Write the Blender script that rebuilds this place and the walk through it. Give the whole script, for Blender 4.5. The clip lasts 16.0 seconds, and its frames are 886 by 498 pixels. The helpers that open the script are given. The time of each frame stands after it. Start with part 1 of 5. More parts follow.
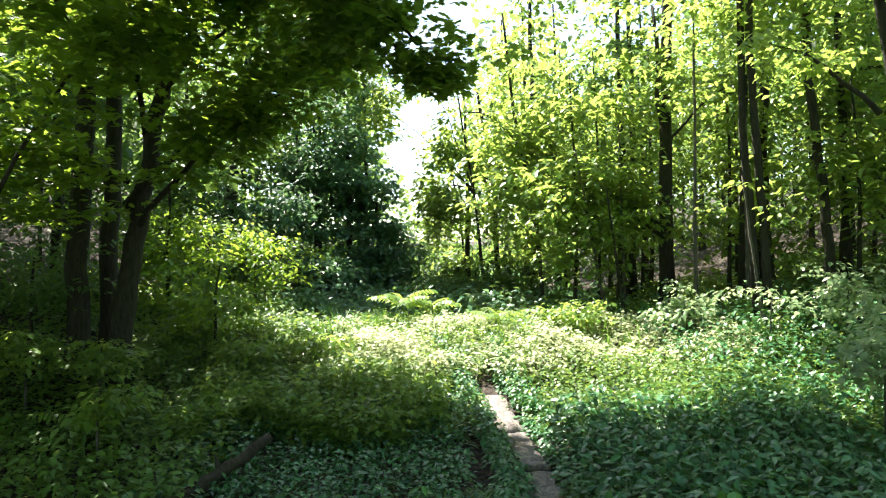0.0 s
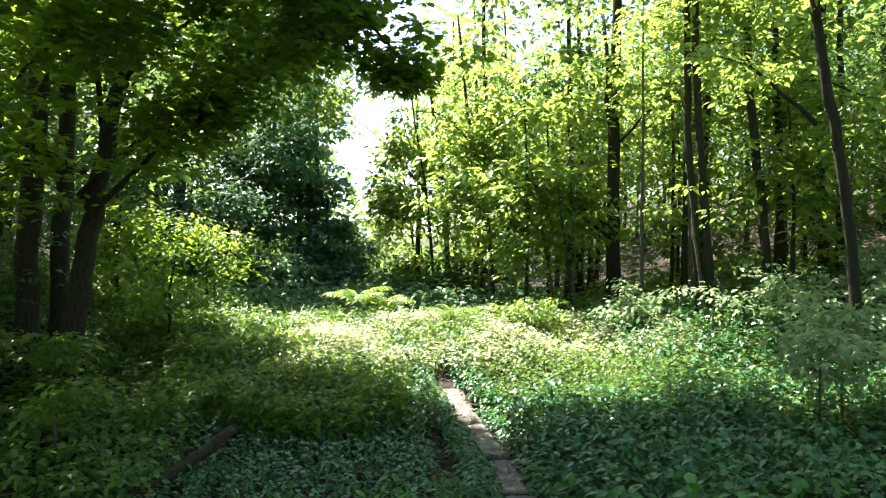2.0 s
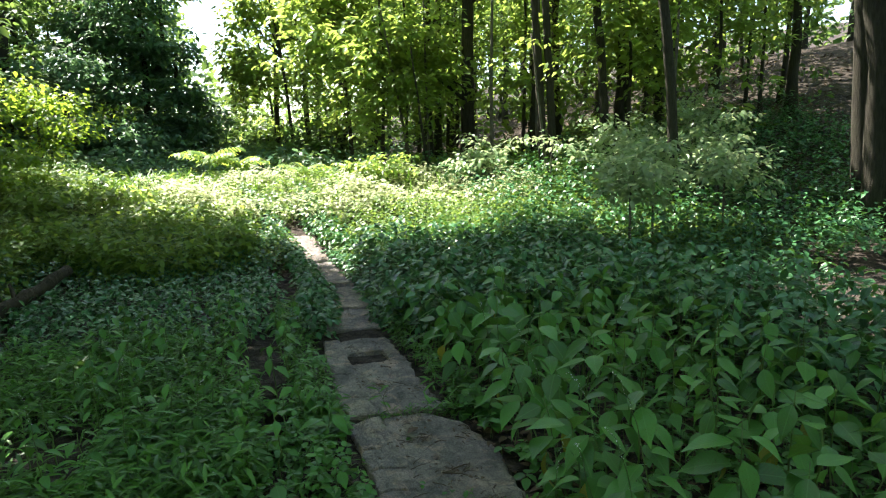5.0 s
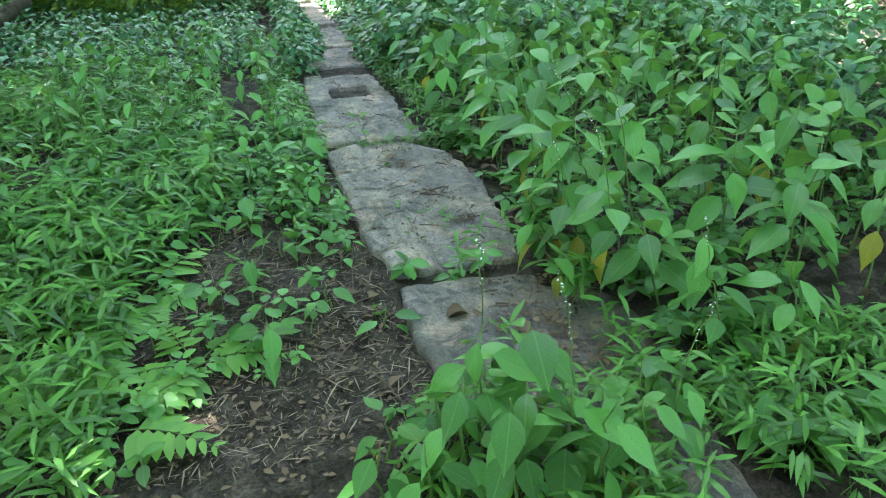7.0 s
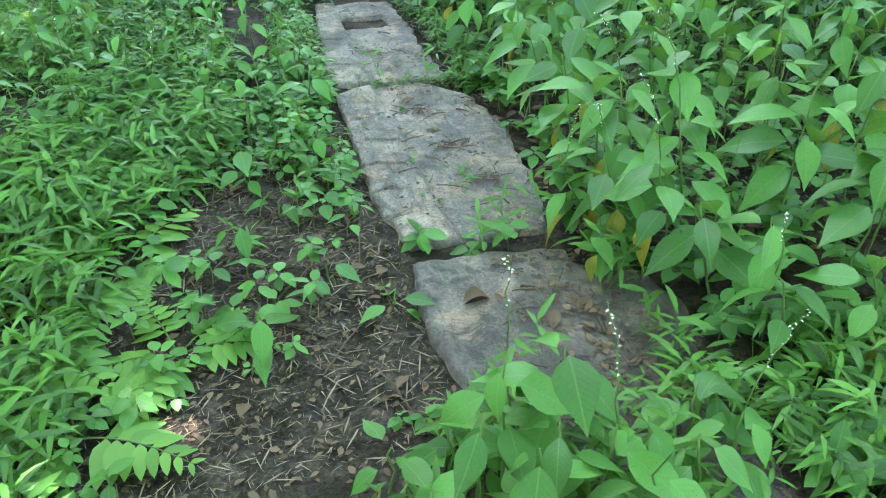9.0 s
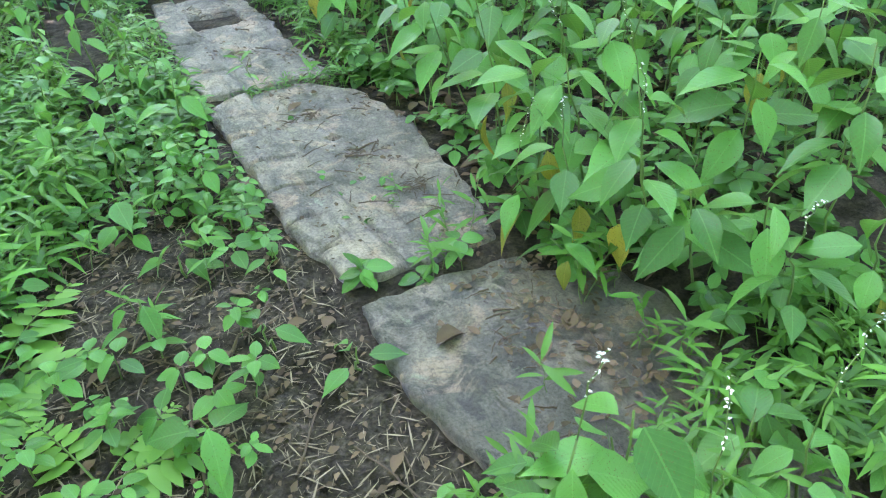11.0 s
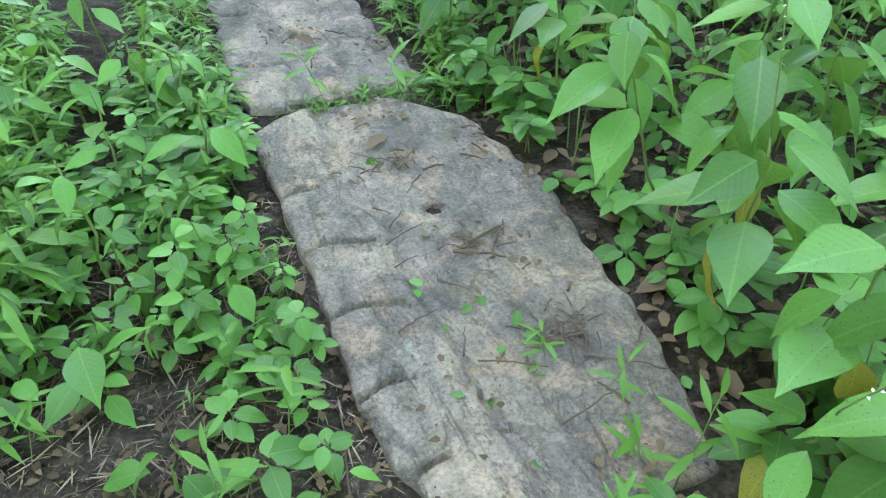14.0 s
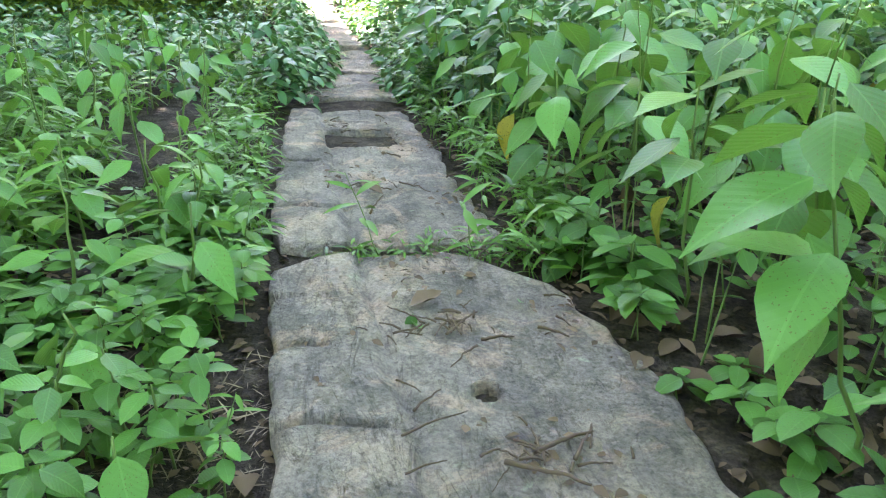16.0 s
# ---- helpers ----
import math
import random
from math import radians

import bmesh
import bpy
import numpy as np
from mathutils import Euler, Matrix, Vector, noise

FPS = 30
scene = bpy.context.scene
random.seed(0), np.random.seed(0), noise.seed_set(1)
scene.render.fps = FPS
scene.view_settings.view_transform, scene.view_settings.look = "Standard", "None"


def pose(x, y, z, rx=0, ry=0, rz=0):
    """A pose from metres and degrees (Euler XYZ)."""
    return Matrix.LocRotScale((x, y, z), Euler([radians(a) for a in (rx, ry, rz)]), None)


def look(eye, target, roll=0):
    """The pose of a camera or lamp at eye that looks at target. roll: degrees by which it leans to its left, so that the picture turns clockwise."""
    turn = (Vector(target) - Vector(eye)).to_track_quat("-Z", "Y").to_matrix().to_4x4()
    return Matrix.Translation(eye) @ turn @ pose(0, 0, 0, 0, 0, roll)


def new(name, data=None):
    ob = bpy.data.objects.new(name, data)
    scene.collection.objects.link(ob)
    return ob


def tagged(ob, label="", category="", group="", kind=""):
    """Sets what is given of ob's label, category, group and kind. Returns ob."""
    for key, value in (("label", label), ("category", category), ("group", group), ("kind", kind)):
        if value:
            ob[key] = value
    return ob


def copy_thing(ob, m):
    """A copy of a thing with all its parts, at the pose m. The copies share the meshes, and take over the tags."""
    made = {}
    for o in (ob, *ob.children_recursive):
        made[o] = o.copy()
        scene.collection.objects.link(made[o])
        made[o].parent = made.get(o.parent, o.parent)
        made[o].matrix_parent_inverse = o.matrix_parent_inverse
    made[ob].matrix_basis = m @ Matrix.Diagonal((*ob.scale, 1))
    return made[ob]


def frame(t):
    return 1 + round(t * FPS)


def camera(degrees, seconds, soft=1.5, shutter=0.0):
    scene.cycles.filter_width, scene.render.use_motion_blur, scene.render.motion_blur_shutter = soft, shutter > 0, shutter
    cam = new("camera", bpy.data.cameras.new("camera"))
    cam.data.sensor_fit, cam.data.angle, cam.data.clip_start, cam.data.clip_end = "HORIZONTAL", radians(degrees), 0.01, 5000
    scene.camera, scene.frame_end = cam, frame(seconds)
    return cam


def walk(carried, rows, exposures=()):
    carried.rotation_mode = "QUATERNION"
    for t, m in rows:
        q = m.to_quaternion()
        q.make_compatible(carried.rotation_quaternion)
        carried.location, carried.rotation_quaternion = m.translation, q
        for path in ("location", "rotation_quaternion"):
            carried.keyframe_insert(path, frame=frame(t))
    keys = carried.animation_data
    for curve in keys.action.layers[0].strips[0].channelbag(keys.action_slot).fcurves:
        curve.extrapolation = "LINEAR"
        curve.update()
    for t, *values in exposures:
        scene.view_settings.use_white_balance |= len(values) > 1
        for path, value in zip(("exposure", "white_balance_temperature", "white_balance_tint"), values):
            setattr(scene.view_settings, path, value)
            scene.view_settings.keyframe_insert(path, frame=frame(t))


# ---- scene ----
cam = camera(64.4, 16.0, soft=1.2)
PATH = [
    (0, (0.023, 0.006, 2.716), (0.065, 2.006, 2.732), -1.1),
    (0.5, (-0.044, 0.005, 2.71), (0.014, 2.003, 2.685), -1.1),
    (1, (-0.063, -0.023, 2.704), (-0.027, 1.973, 2.622), -0.9),
    (1.5, (-0.169, -0.088, 2.701), (-0.034, 1.905, 2.637), -1.0),
    (2, (-0.287, -0.2, 2.657), (-0.083, 1.79, 2.671), -0.3),
    (2.5, (-0.288, -0.283, 2.628), (-0.005, 1.697, 2.688), 0.1),
    (3, (-0.147, -0.376, 2.551), (0.173, 1.598, 2.634), 0.5),
    (3.2, (-0.044, -0.41, 2.511), (0.259, 1.567, 2.556), 0.4),
    (5.3, (0.123, -0.688, 1.858), (0.695, 1.177, 1.419), -1.7),
    (5.5, (0.124, -0.699, 1.79), (0.702, 1.137, 1.249), -1.8),
    (6, (0.152, -0.579, 1.617), (0.699, 1.217, 0.927), -0.6),
    (6.5, (0.217, -0.571, 1.578), (0.743, 1.175, 0.757), -0.1),
    (7, (0.29, -0.518, 1.57), (0.762, 1.197, 0.656), -0.5),
    (7.5, (0.401, -0.489, 1.575), (0.791, 1.22, 0.612), -0.9),
    (8, (0.488, -0.492, 1.593), (0.767, 1.23, 0.616), -1.2),
    (8.5, (0.479, -0.357, 1.551), (0.756, 1.33, 0.513), -1.3),
    (9, (0.405, -0.111, 1.547), (0.796, 1.516, 0.452), -0.2),
    (9.5, (0.302, 0.043, 1.566), (0.836, 1.616, 0.452), 1.0),
    (9.7, (0.287, 0.067, 1.579), (0.858, 1.627, 0.466), 0.5),
    (11.8, (0.262, 0.772, 1.467), (1.124, 2.04, 0.184), -3.7),
    (12, (0.206, 0.893, 1.49), (1.14, 2.088, 0.187), -2.6),
    (12.5, (0.156, 1.127, 1.426), (1.104, 2.308, 0.12), -3.5),
    (13, (0.167, 1.315, 1.436), (1.108, 2.51, 0.137), -1.9),
    (13.5, (0.299, 1.498, 1.401), (1.1, 2.813, 0.125), 0.2),
    (14, (0.552, 1.682, 1.336), (1.117, 3.096, 0.039), -0.0),
    (14.5, (0.654, 1.835, 1.285), (1.183, 3.268, -0.005), 0.2),
    (15, (0.754, 1.99, 1.143), (1.208, 3.583, 0.023), 3.1),
    (15.5, (0.795, 2.115, 0.928), (1.184, 3.833, -0.018), 3.5),
    (16, (0.808, 2.148, 0.838), (1.209, 3.95, 0.067), 2.7),
]
EXPOSURES = [(0, 2.4, 6650, 16), (3.2, 2.3, 6650, 16), (5.3, 2.3, 6600, 17), (6.0, 3.2, 6500, 17), (7.0, 4.25, 6250, 18), (9.7, 4.72, 6400, 23), (11.8, 4.9, 6500, 30), (14.5, 4.85, 6600, 32), (16.0, 4.7, 6700, 32)]
walk(cam, [(t, look(eye, target, roll)) for t, eye, target, roll in PATH], EXPOSURES)

# ---- world and sun ----
SUN_ELEV, SUN_AZ = 58.0, -30.0  # degrees up; degrees to the right of straight ahead (minus: left)
world = bpy.data.worlds.new("sky")
scene.world = world
world.use_nodes = True
wn = world.node_tree.nodes
sky = wn.new("ShaderNodeTexSky")
sky.sky_type = "NISHITA"
sky.sun_disc = False
sky.sun_elevation = radians(SUN_ELEV)
sky.sun_rotation = radians(SUN_AZ)
wn["Background"].inputs["Strength"].default_value = 0.10
world.node_tree.links.new(sky.outputs[0], wn["Background"].inputs["Color"])
sun_data = bpy.data.lights.new("sun", "SUN")
sun_data.energy, sun_data.angle, sun_data.color = 5.0, radians(0.53), (1.0, 0.95, 0.86)
SUN_DIR = Vector((math.sin(radians(SUN_AZ)) * math.cos(radians(SUN_ELEV)), math.cos(radians(SUN_AZ)) * math.cos(radians(SUN_ELEV)), math.sin(radians(SUN_ELEV))))
sun = new("sun", sun_data)
sun.matrix_world = look(SUN_DIR * 60, (0, 0, 0))

rng = np.random.default_rng(7)


# ---- materials ----
class Nodes:
    """A short way to wire a node material."""

    def __init__(self, name):
        self.mat = bpy.data.materials.new(name)
        self.mat.use_nodes = True
        self.tree = self.mat.node_tree
        self.tree.nodes.clear()
        self.out = self.tree.nodes.new("ShaderNodeOutputMaterial")

    def add(self, kind, inputs=None, **props):
        n = self.tree.nodes.new("ShaderNode" + kind)
        for k, v in props.items():
            if k == "operation":
                n.operation = v
            elif k == "blend_type":
                n.blend_type = v
            elif k == "data_type":
                n.data_type = v
            elif k == "wave_type":
                n.wave_type = v
        for k, v in (inputs or {}).items():
            if isinstance(v, bpy.types.NodeSocket):
                self.tree.links.new(v, n.inputs[k])
            else:
                n.inputs[k].default_value = v
        return n

    def ramp(self, fac, stops):
        n = self.tree.nodes.new("ShaderNodeValToRGB")
        e = n.color_ramp.elements
        while len(e) < len(stops):
            e.new(0.5)
        for el, (p, c) in zip(e, stops):
            el.position, el.color = p, (c[0], c[1], c[2], 1)
        self.tree.links.new(fac, n.inputs[0])
        return n.outputs[0]

    def noise(self, scale, detail=4.0, rough=0.55, coord=None, dist=0.0):
        n = self.add("TexNoise", {"Scale": scale, "Detail": detail, "Roughness": rough, "Distortion": dist})
        if coord is not None:
            self.tree.links.new(coord, n.inputs["Vector"])
        return n.outputs[0]

    def mix(self, fac, a, b, blend="MIX"):
        n = self.add("Mix", data_type="RGBA", blend_type=blend)
        for sock, v in ((n.inputs[0], fac), (n.inputs[6], a), (n.inputs[7], b)):
            if isinstance(v, bpy.types.NodeSocket):
                self.tree.links.new(v, sock)
            else:
                sock.default_value = v if not isinstance(v, tuple) else (v[0], v[1], v[2], 1)
        return n.outputs[2]

    def maths(self, op, a, b=0.0):
        n = self.add("Math", operation=op)
        for k, v in ((0, a), (1, b)):
            if isinstance(v, bpy.types.NodeSocket):
                self.tree.links.new(v, n.inputs[k])
            else:
                n.inputs[k].default_value = v
        return n.outputs[0]

    def end(self, shader):
        self.tree.links.new(shader, self.out.inputs["Surface"])
        return self.mat


def leaf_material(name, dark, light, glow, transmit=0.42, rough=0.42, per_object=False, veins=False, spots=0.0):
    """A leaf: two greens that vary from leaf to leaf, light that shines through, veins and small brown holes."""
    m = Nodes(name)
    rnd = m.add("ObjectInfo").outputs["Random"] if per_object else m.add("NewGeometry").outputs["Random Per Island"]
    pos = m.add("TexCoord").outputs["Object"]
    patch = m.noise(1.1, 3.0, 0.6, pos)
    fac = m.maths("ADD", m.maths("MULTIPLY", rnd, 0.8), m.maths("MULTIPLY", patch, 0.3))
    col = m.mix(fac, dark, light)
    normal = None
    if veins:
        uv = m.add("SeparateXYZ", {0: m.add("UVMap").outputs[0]})
        off = m.maths("ABSOLUTE", m.maths("SUBTRACT", uv.outputs[0], 0.5))
        rib = m.maths("LESS_THAN", off, 0.022)
        saw = m.maths("FRACT", m.maths("MULTIPLY", m.maths("SUBTRACT", uv.outputs[1], m.maths("MULTIPLY", off, 0.55)), 11.0))
        side = m.maths("LESS_THAN", m.maths("ABSOLUTE", m.maths("SUBTRACT", saw, 0.5)), 0.06)
        vein = m.maths("MAXIMUM", rib, m.maths("MULTIPLY", side, 0.3))
        pale = (min(1, light[0] * 1.5 + 0.03), min(1, light[1] * 1.3 + 0.03), min(1, light[2] * 1.5 + 0.02))
        col = m.mix(m.maths("MULTIPLY", vein, 0.26), col, pale)
        bulge = m.maths("ABSOLUTE", m.maths("SUBTRACT", saw, 0.5))
        fine = m.noise(60, 3, 0.6, pos)
        bump = m.add("Bump", {"Strength": 0.16, "Distance": 0.006, "Height": m.maths("ADD", m.maths("MULTIPLY", bulge, -0.8), m.maths("MULTIPLY", fine, 0.35))})
        normal = bump.outputs[0]
        # paler blotches and tiny insect spots
        col = m.mix(m.maths("MULTIPLY", m.noise(14, 3, 0.6, pos), 0.35), col, light)
        if spots:
            vo = m.add("TexNoise", {"Scale": 45.0, "Detail": 1.0, "Vector": pos})
            dot = m.maths("GREATER_THAN", vo.outputs[0], 0.74 - spots)
            col = m.mix(m.maths("MULTIPLY", dot, 0.8), col, (0.09, 0.06, 0.02))
    p = m.add("BsdfPrincipled", {"Base Color": col, "Roughness": rough, "Specular IOR Level": 0.32})
    tcol = m.mix(0.55, col, glow)
    tr = m.add("BsdfTranslucent", {"Color": tcol})
    if normal is not None:
        m.tree.links.new(normal, p.inputs["Normal"])
    mixs = m.add("MixShader", {0: transmit, 1: p.outputs[0], 2: tr.outputs[0]})
    return m.end(mixs.outputs[0])


def bark_material(name, dark, light, scale=6.0):
    m = Nodes(name)
    pos = m.add("TexCoord").outputs["Object"]
    sq = m.add("Mapping", {"Vector": pos, "Scale": (1.0, 1.0, 0.18)}).outputs[0]
    ridges = m.noise(scale * 4, 5, 0.65, sq, 0.6)
    big = m.noise(1.3, 3, 0.6, pos)
    col = m.ramp(ridges, [(0.3, dark), (0.62, light)])
    col = m.mix(m.maths("MULTIPLY", big, 0.5), col, tuple(0.6 * a + 0.4 * b for a, b in zip(dark, (0.1, 0.13, 0.06))))
    bump = m.add("Bump", {"Strength": 0.8, "Distance": 0.03, "Height": ridges})
    p = m.add("BsdfPrincipled", {"Base Color": col, "Roughness": 0.9, "Normal": bump.outputs[0], "Specular IOR Level": 0.2})
    return m.end(p.outputs[0])


def stone_material(name="sandstone", tone=1.6, wet=0.35, rough=0.8):
    """Weathered grey sandstone: tan and pinkish patches, dark stains, flaking layers, grit and a little lichen."""
    m = Nodes(name)
    pos = m.add("TexCoord").outputs["Object"]

    def at(*place):
        return m.add("Mapping", {"Vector": pos, "Location": place}).outputs[0]

    g1 = m.noise(2.4, 8, 0.62, m.add("Mapping", {"Vector": pos, "Scale": (1.5, 0.8, 1.0)}).outputs[0], 0.9)
    g2 = m.noise(14, 8, 0.72, pos, 0.5)
    g3 = m.noise(90, 5, 0.75, pos)
    col = m.ramp(g1, [(0.34, (0.085, 0.08, 0.075)), (0.44, (0.14, 0.128, 0.113)), (0.53, (0.205, 0.183, 0.156)), (0.64, (0.35, 0.285, 0.22))])
    col = m.mix(m.maths("MULTIPLY", g2, 0.55), col, m.ramp(g2, [(0.34, (0.05, 0.045, 0.042)), (0.46, (0.14, 0.127, 0.112)), (0.56, (0.22, 0.195, 0.165)), (0.68, (0.40, 0.33, 0.26))]))
    rust = m.ramp(m.noise(4.2, 7, 0.7, at(9, 3, 5), 0.6), [(0.53, (0, 0, 0)), (0.60, (1, 1, 1))])
    col = m.mix(m.maths("MULTIPLY", rust, 0.6), col, (0.36, 0.255, 0.185))
    stain = m.ramp(m.noise(5.5, 8, 0.72, at(4, 7, 1), 0.8), [(0.50, (0, 0, 0)), (0.57, (1, 1, 1))])
    col = m.mix(m.maths("MULTIPLY", stain, wet + 0.1), col, (0.055, 0.053, 0.052))
    line = m.noise(2.2, 6, 0.6, m.add("Mapping", {"Vector": pos, "Scale": (5.0, 1.1, 1.0), "Rotation": (0, 0, 0.12)}).outputs[0], 1.2)
    seam = m.ramp(m.maths("ABSOLUTE", m.maths("SUBTRACT", line, 0.5)), [(0.0, (1, 1, 1)), (0.012, (0, 0, 0))])
    col = m.mix(m.maths("MULTIPLY", seam, 0.45), col, (0.045, 0.042, 0.04))
    film = m.ramp(m.noise(1.3, 5, 0.6, at(2, 5, 8), 0.4), [(0.42, (0, 0, 0)), (0.6, (1, 1, 1))])
    col = m.mix(m.maths("MULTIPLY", film, wet), col, (0.062, 0.058, 0.052))
    lichen = m.ramp(m.noise(8, 7, 0.75, at(1, 2, 3), 0.4), [(0.61, (0, 0, 0)), (0.66, (1, 1, 1))])
    col = m.mix(m.maths("MULTIPLY", lichen, 0.45), col, (0.27, 0.31, 0.22))
    speck = m.ramp(g3, [(0.34, (0.45, 0.45, 0.45)), (0.58, (1.2, 1.2, 1.2))])
    col = m.mix(0.75, col, speck, "MULTIPLY")
    col = m.mix(1.0, col, (tone, tone, tone), "MULTIPLY")
    steps = m.maths("MULTIPLY", m.maths("FLOOR", m.maths("MULTIPLY", g1, 14.0)), 0.09)
    h = m.maths("ADD", m.maths("ADD", m.maths("MULTIPLY", g2, 1.1), m.maths("MULTIPLY", g3, 0.4)), m.maths("SUBTRACT", steps, m.maths("MULTIPLY", seam, 0.3)))
    bump = m.add("Bump", {"Strength": 1.0, "Distance": 0.03, "Height": h})
    p = m.add("BsdfPrincipled", {"Base Color": col, "Roughness": rough, "Normal": bump.outputs[0], "Specular IOR Level": 0.35})
    return m.end(p.outputs[0])


def soil_material():
    m = Nodes("forest_soil")
    pos = m.add("TexCoord").outputs["Object"]
    a = m.noise(0.9, 5, 0.6, pos)
    b = m.noise(9, 6, 0.7, pos, 0.4)
    c = m.noise(70, 4, 0.7, pos)
    col = m.ramp(b, [(0.36, (0.018, 0.016, 0.014)), (0.5, (0.055, 0.048, 0.042)), (0.64, (0.13, 0.112, 0.094))])
    col = m.mix(m.maths("MULTIPLY", a, 0.45), col, (0.06, 0.05, 0.035))
    col = m.mix(0.8, col, m.ramp(c, [(0.35, (0.4, 0.4, 0.4)), (0.65, (1.25, 1.2, 1.1))]), "MULTIPLY")
    bump = m.add("Bump", {"Strength": 1.0, "Distance": 0.04, "Height": m.maths("ADD", b, m.maths("MULTIPLY", c, 0.5))})
    p = m.add("BsdfPrincipled", {"Base Color": col, "Roughness": 0.95, "Normal": bump.outputs[0], "Specular IOR Level": 0.15})
    return m.end(p.outputs[0])


def dry_material(name, dark, light, rough=0.8):
    m = Nodes(name)
    pos = m.add("TexCoord").outputs["Object"]
    rnd = m.add("NewGeometry").outputs["Random Per Island"]
    fac = m.maths("ADD", m.maths("MULTIPLY", rnd, 0.7), m.maths("MULTIPLY", m.noise(30, 3, 0.6, pos), 0.3))
    col = m.mix(fac, dark, light)
    p = m.add("BsdfPrincipled", {"Base Color": col, "Roughness": rough, "Specular IOR Level": 0.25})
    return m.end(p.outputs[0])


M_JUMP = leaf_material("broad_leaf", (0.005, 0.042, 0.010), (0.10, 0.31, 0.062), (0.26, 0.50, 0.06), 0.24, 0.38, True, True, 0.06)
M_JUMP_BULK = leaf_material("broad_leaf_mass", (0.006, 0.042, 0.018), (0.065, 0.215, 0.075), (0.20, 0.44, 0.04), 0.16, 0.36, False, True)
M_YELLOW = leaf_material("yellowing_leaf", (0.10, 0.17, 0.02), (0.36, 0.31, 0.04), (0.45, 0.40, 0.05), 0.25, 0.55, True, True, 0.1)
M_GRASS = leaf_material("stilt_grass", (0.008, 0.048, 0.007), (0.10, 0.29, 0.042), (0.30, 0.54, 0.04), 0.18, 0.45)
M_HERB = leaf_material("small_herb", (0.006, 0.045, 0.010), (0.085, 0.27, 0.048), (0.24, 0.48, 0.05), 0.14, 0.45, False, True)
M_FERN = leaf_material("fern_leaf", (0.06, 0.19, 0.03), (0.15, 0.34, 0.06), (0.36, 0.58, 0.08), 0.25, 0.5, True)
M_MEADOW = leaf_material("meadow_leaf", (0.03, 0.10, 0.02), (0.13, 0.26, 0.05), (0.42, 0.56, 0.09), 0.40, 0.45)
M_MAPLE = leaf_material("maple_leaf", (0.03, 0.10, 0.016), (0.11, 0.25, 0.035), (0.52, 0.70, 0.06), 0.56, 0.45)
# tree leaf with sunlight painted in: brighter copy of the dim tree leaf below
M_TREE_LIT = leaf_material("tree_leaf_lit_tone", (0.04, 0.11, 0.02), (0.15, 0.29, 0.055), (0.56, 0.70, 0.13), 0.54, 0.36)
M_VINE = leaf_material("dark_vine_leaf", (0.035, 0.115, 0.055), (0.10, 0.23, 0.11), (0.26, 0.46, 0.16), 0.36, 0.42)
# dim copy of the tree leaf, for the far wood and the shaded left side
M_TREE_DIM = leaf_material("tree_leaf_dim_tone", (0.03, 0.09, 0.025), (0.09, 0.19, 0.05), (0.34, 0.52, 0.10), 0.42, 0.5)
M_SUMAC = leaf_material("sumac_leaf", (0.08, 0.18, 0.03), (0.16, 0.30, 0.05), (0.55, 0.68, 0.10), 0.5, 0.45)
M_SUMAC_LEAF = leaf_material("sumac_leaflet", (0.08, 0.18, 0.03), (0.16, 0.30, 0.05), (0.55, 0.68, 0.10), 0.5, 0.45, True)
# shrub leaf made pale to carry the white sun glints in its colour
M_SHRUB_GLINT = leaf_material("glint_shrub_leaf", (0.10, 0.20, 0.08), (0.30, 0.42, 0.22), (0.60, 0.70, 0.34), 0.45, 0.3)
M_BARK = bark_material("dark_bark", (0.012, 0.010, 0.0085), (0.055, 0.047, 0.038))
M_BARK_GREY = bark_material("grey_bark", (0.05, 0.045, 0.038), (0.17, 0.155, 0.13))
M_ROT = bark_material("rotten_wood", (0.016, 0.013, 0.011), (0.07, 0.05, 0.035), 4.0)
M_STONE = stone_material()
# mud and damp, with the shade of overhanging plants also in the darker tone
M_STONE_DAMP_SHADED = stone_material("muddy_shaded_stone", 1.35, 0.7, 0.55)
M_SOIL = soil_material()
M_STEM = dry_material("green_stem", (0.06, 0.14, 0.03), (0.14, 0.22, 0.06), 0.5)
M_TWIG = dry_material("dead_twig", (0.03, 0.022, 0.016), (0.15, 0.11, 0.075))
M_STRAW = dry_material("straw", (0.10, 0.08, 0.052), (0.31, 0.255, 0.18))
M_DEAD = dry_material("dead_leaf", (0.035, 0.025, 0.017), (0.19, 0.135, 0.085))
# grass colour raised towards white, so the sun patch looks overexposed
M_SUN_GLARE = leaf_material("pale_grass", (0.30, 0.38, 0.17), (0.56, 0.60, 0.38), (0.62, 0.68, 0.38), 0.45, 0.5)
M_FLOWER = dry_material("white_flower", (0.6, 0.62, 0.55), (0.8, 0.8, 0.75))


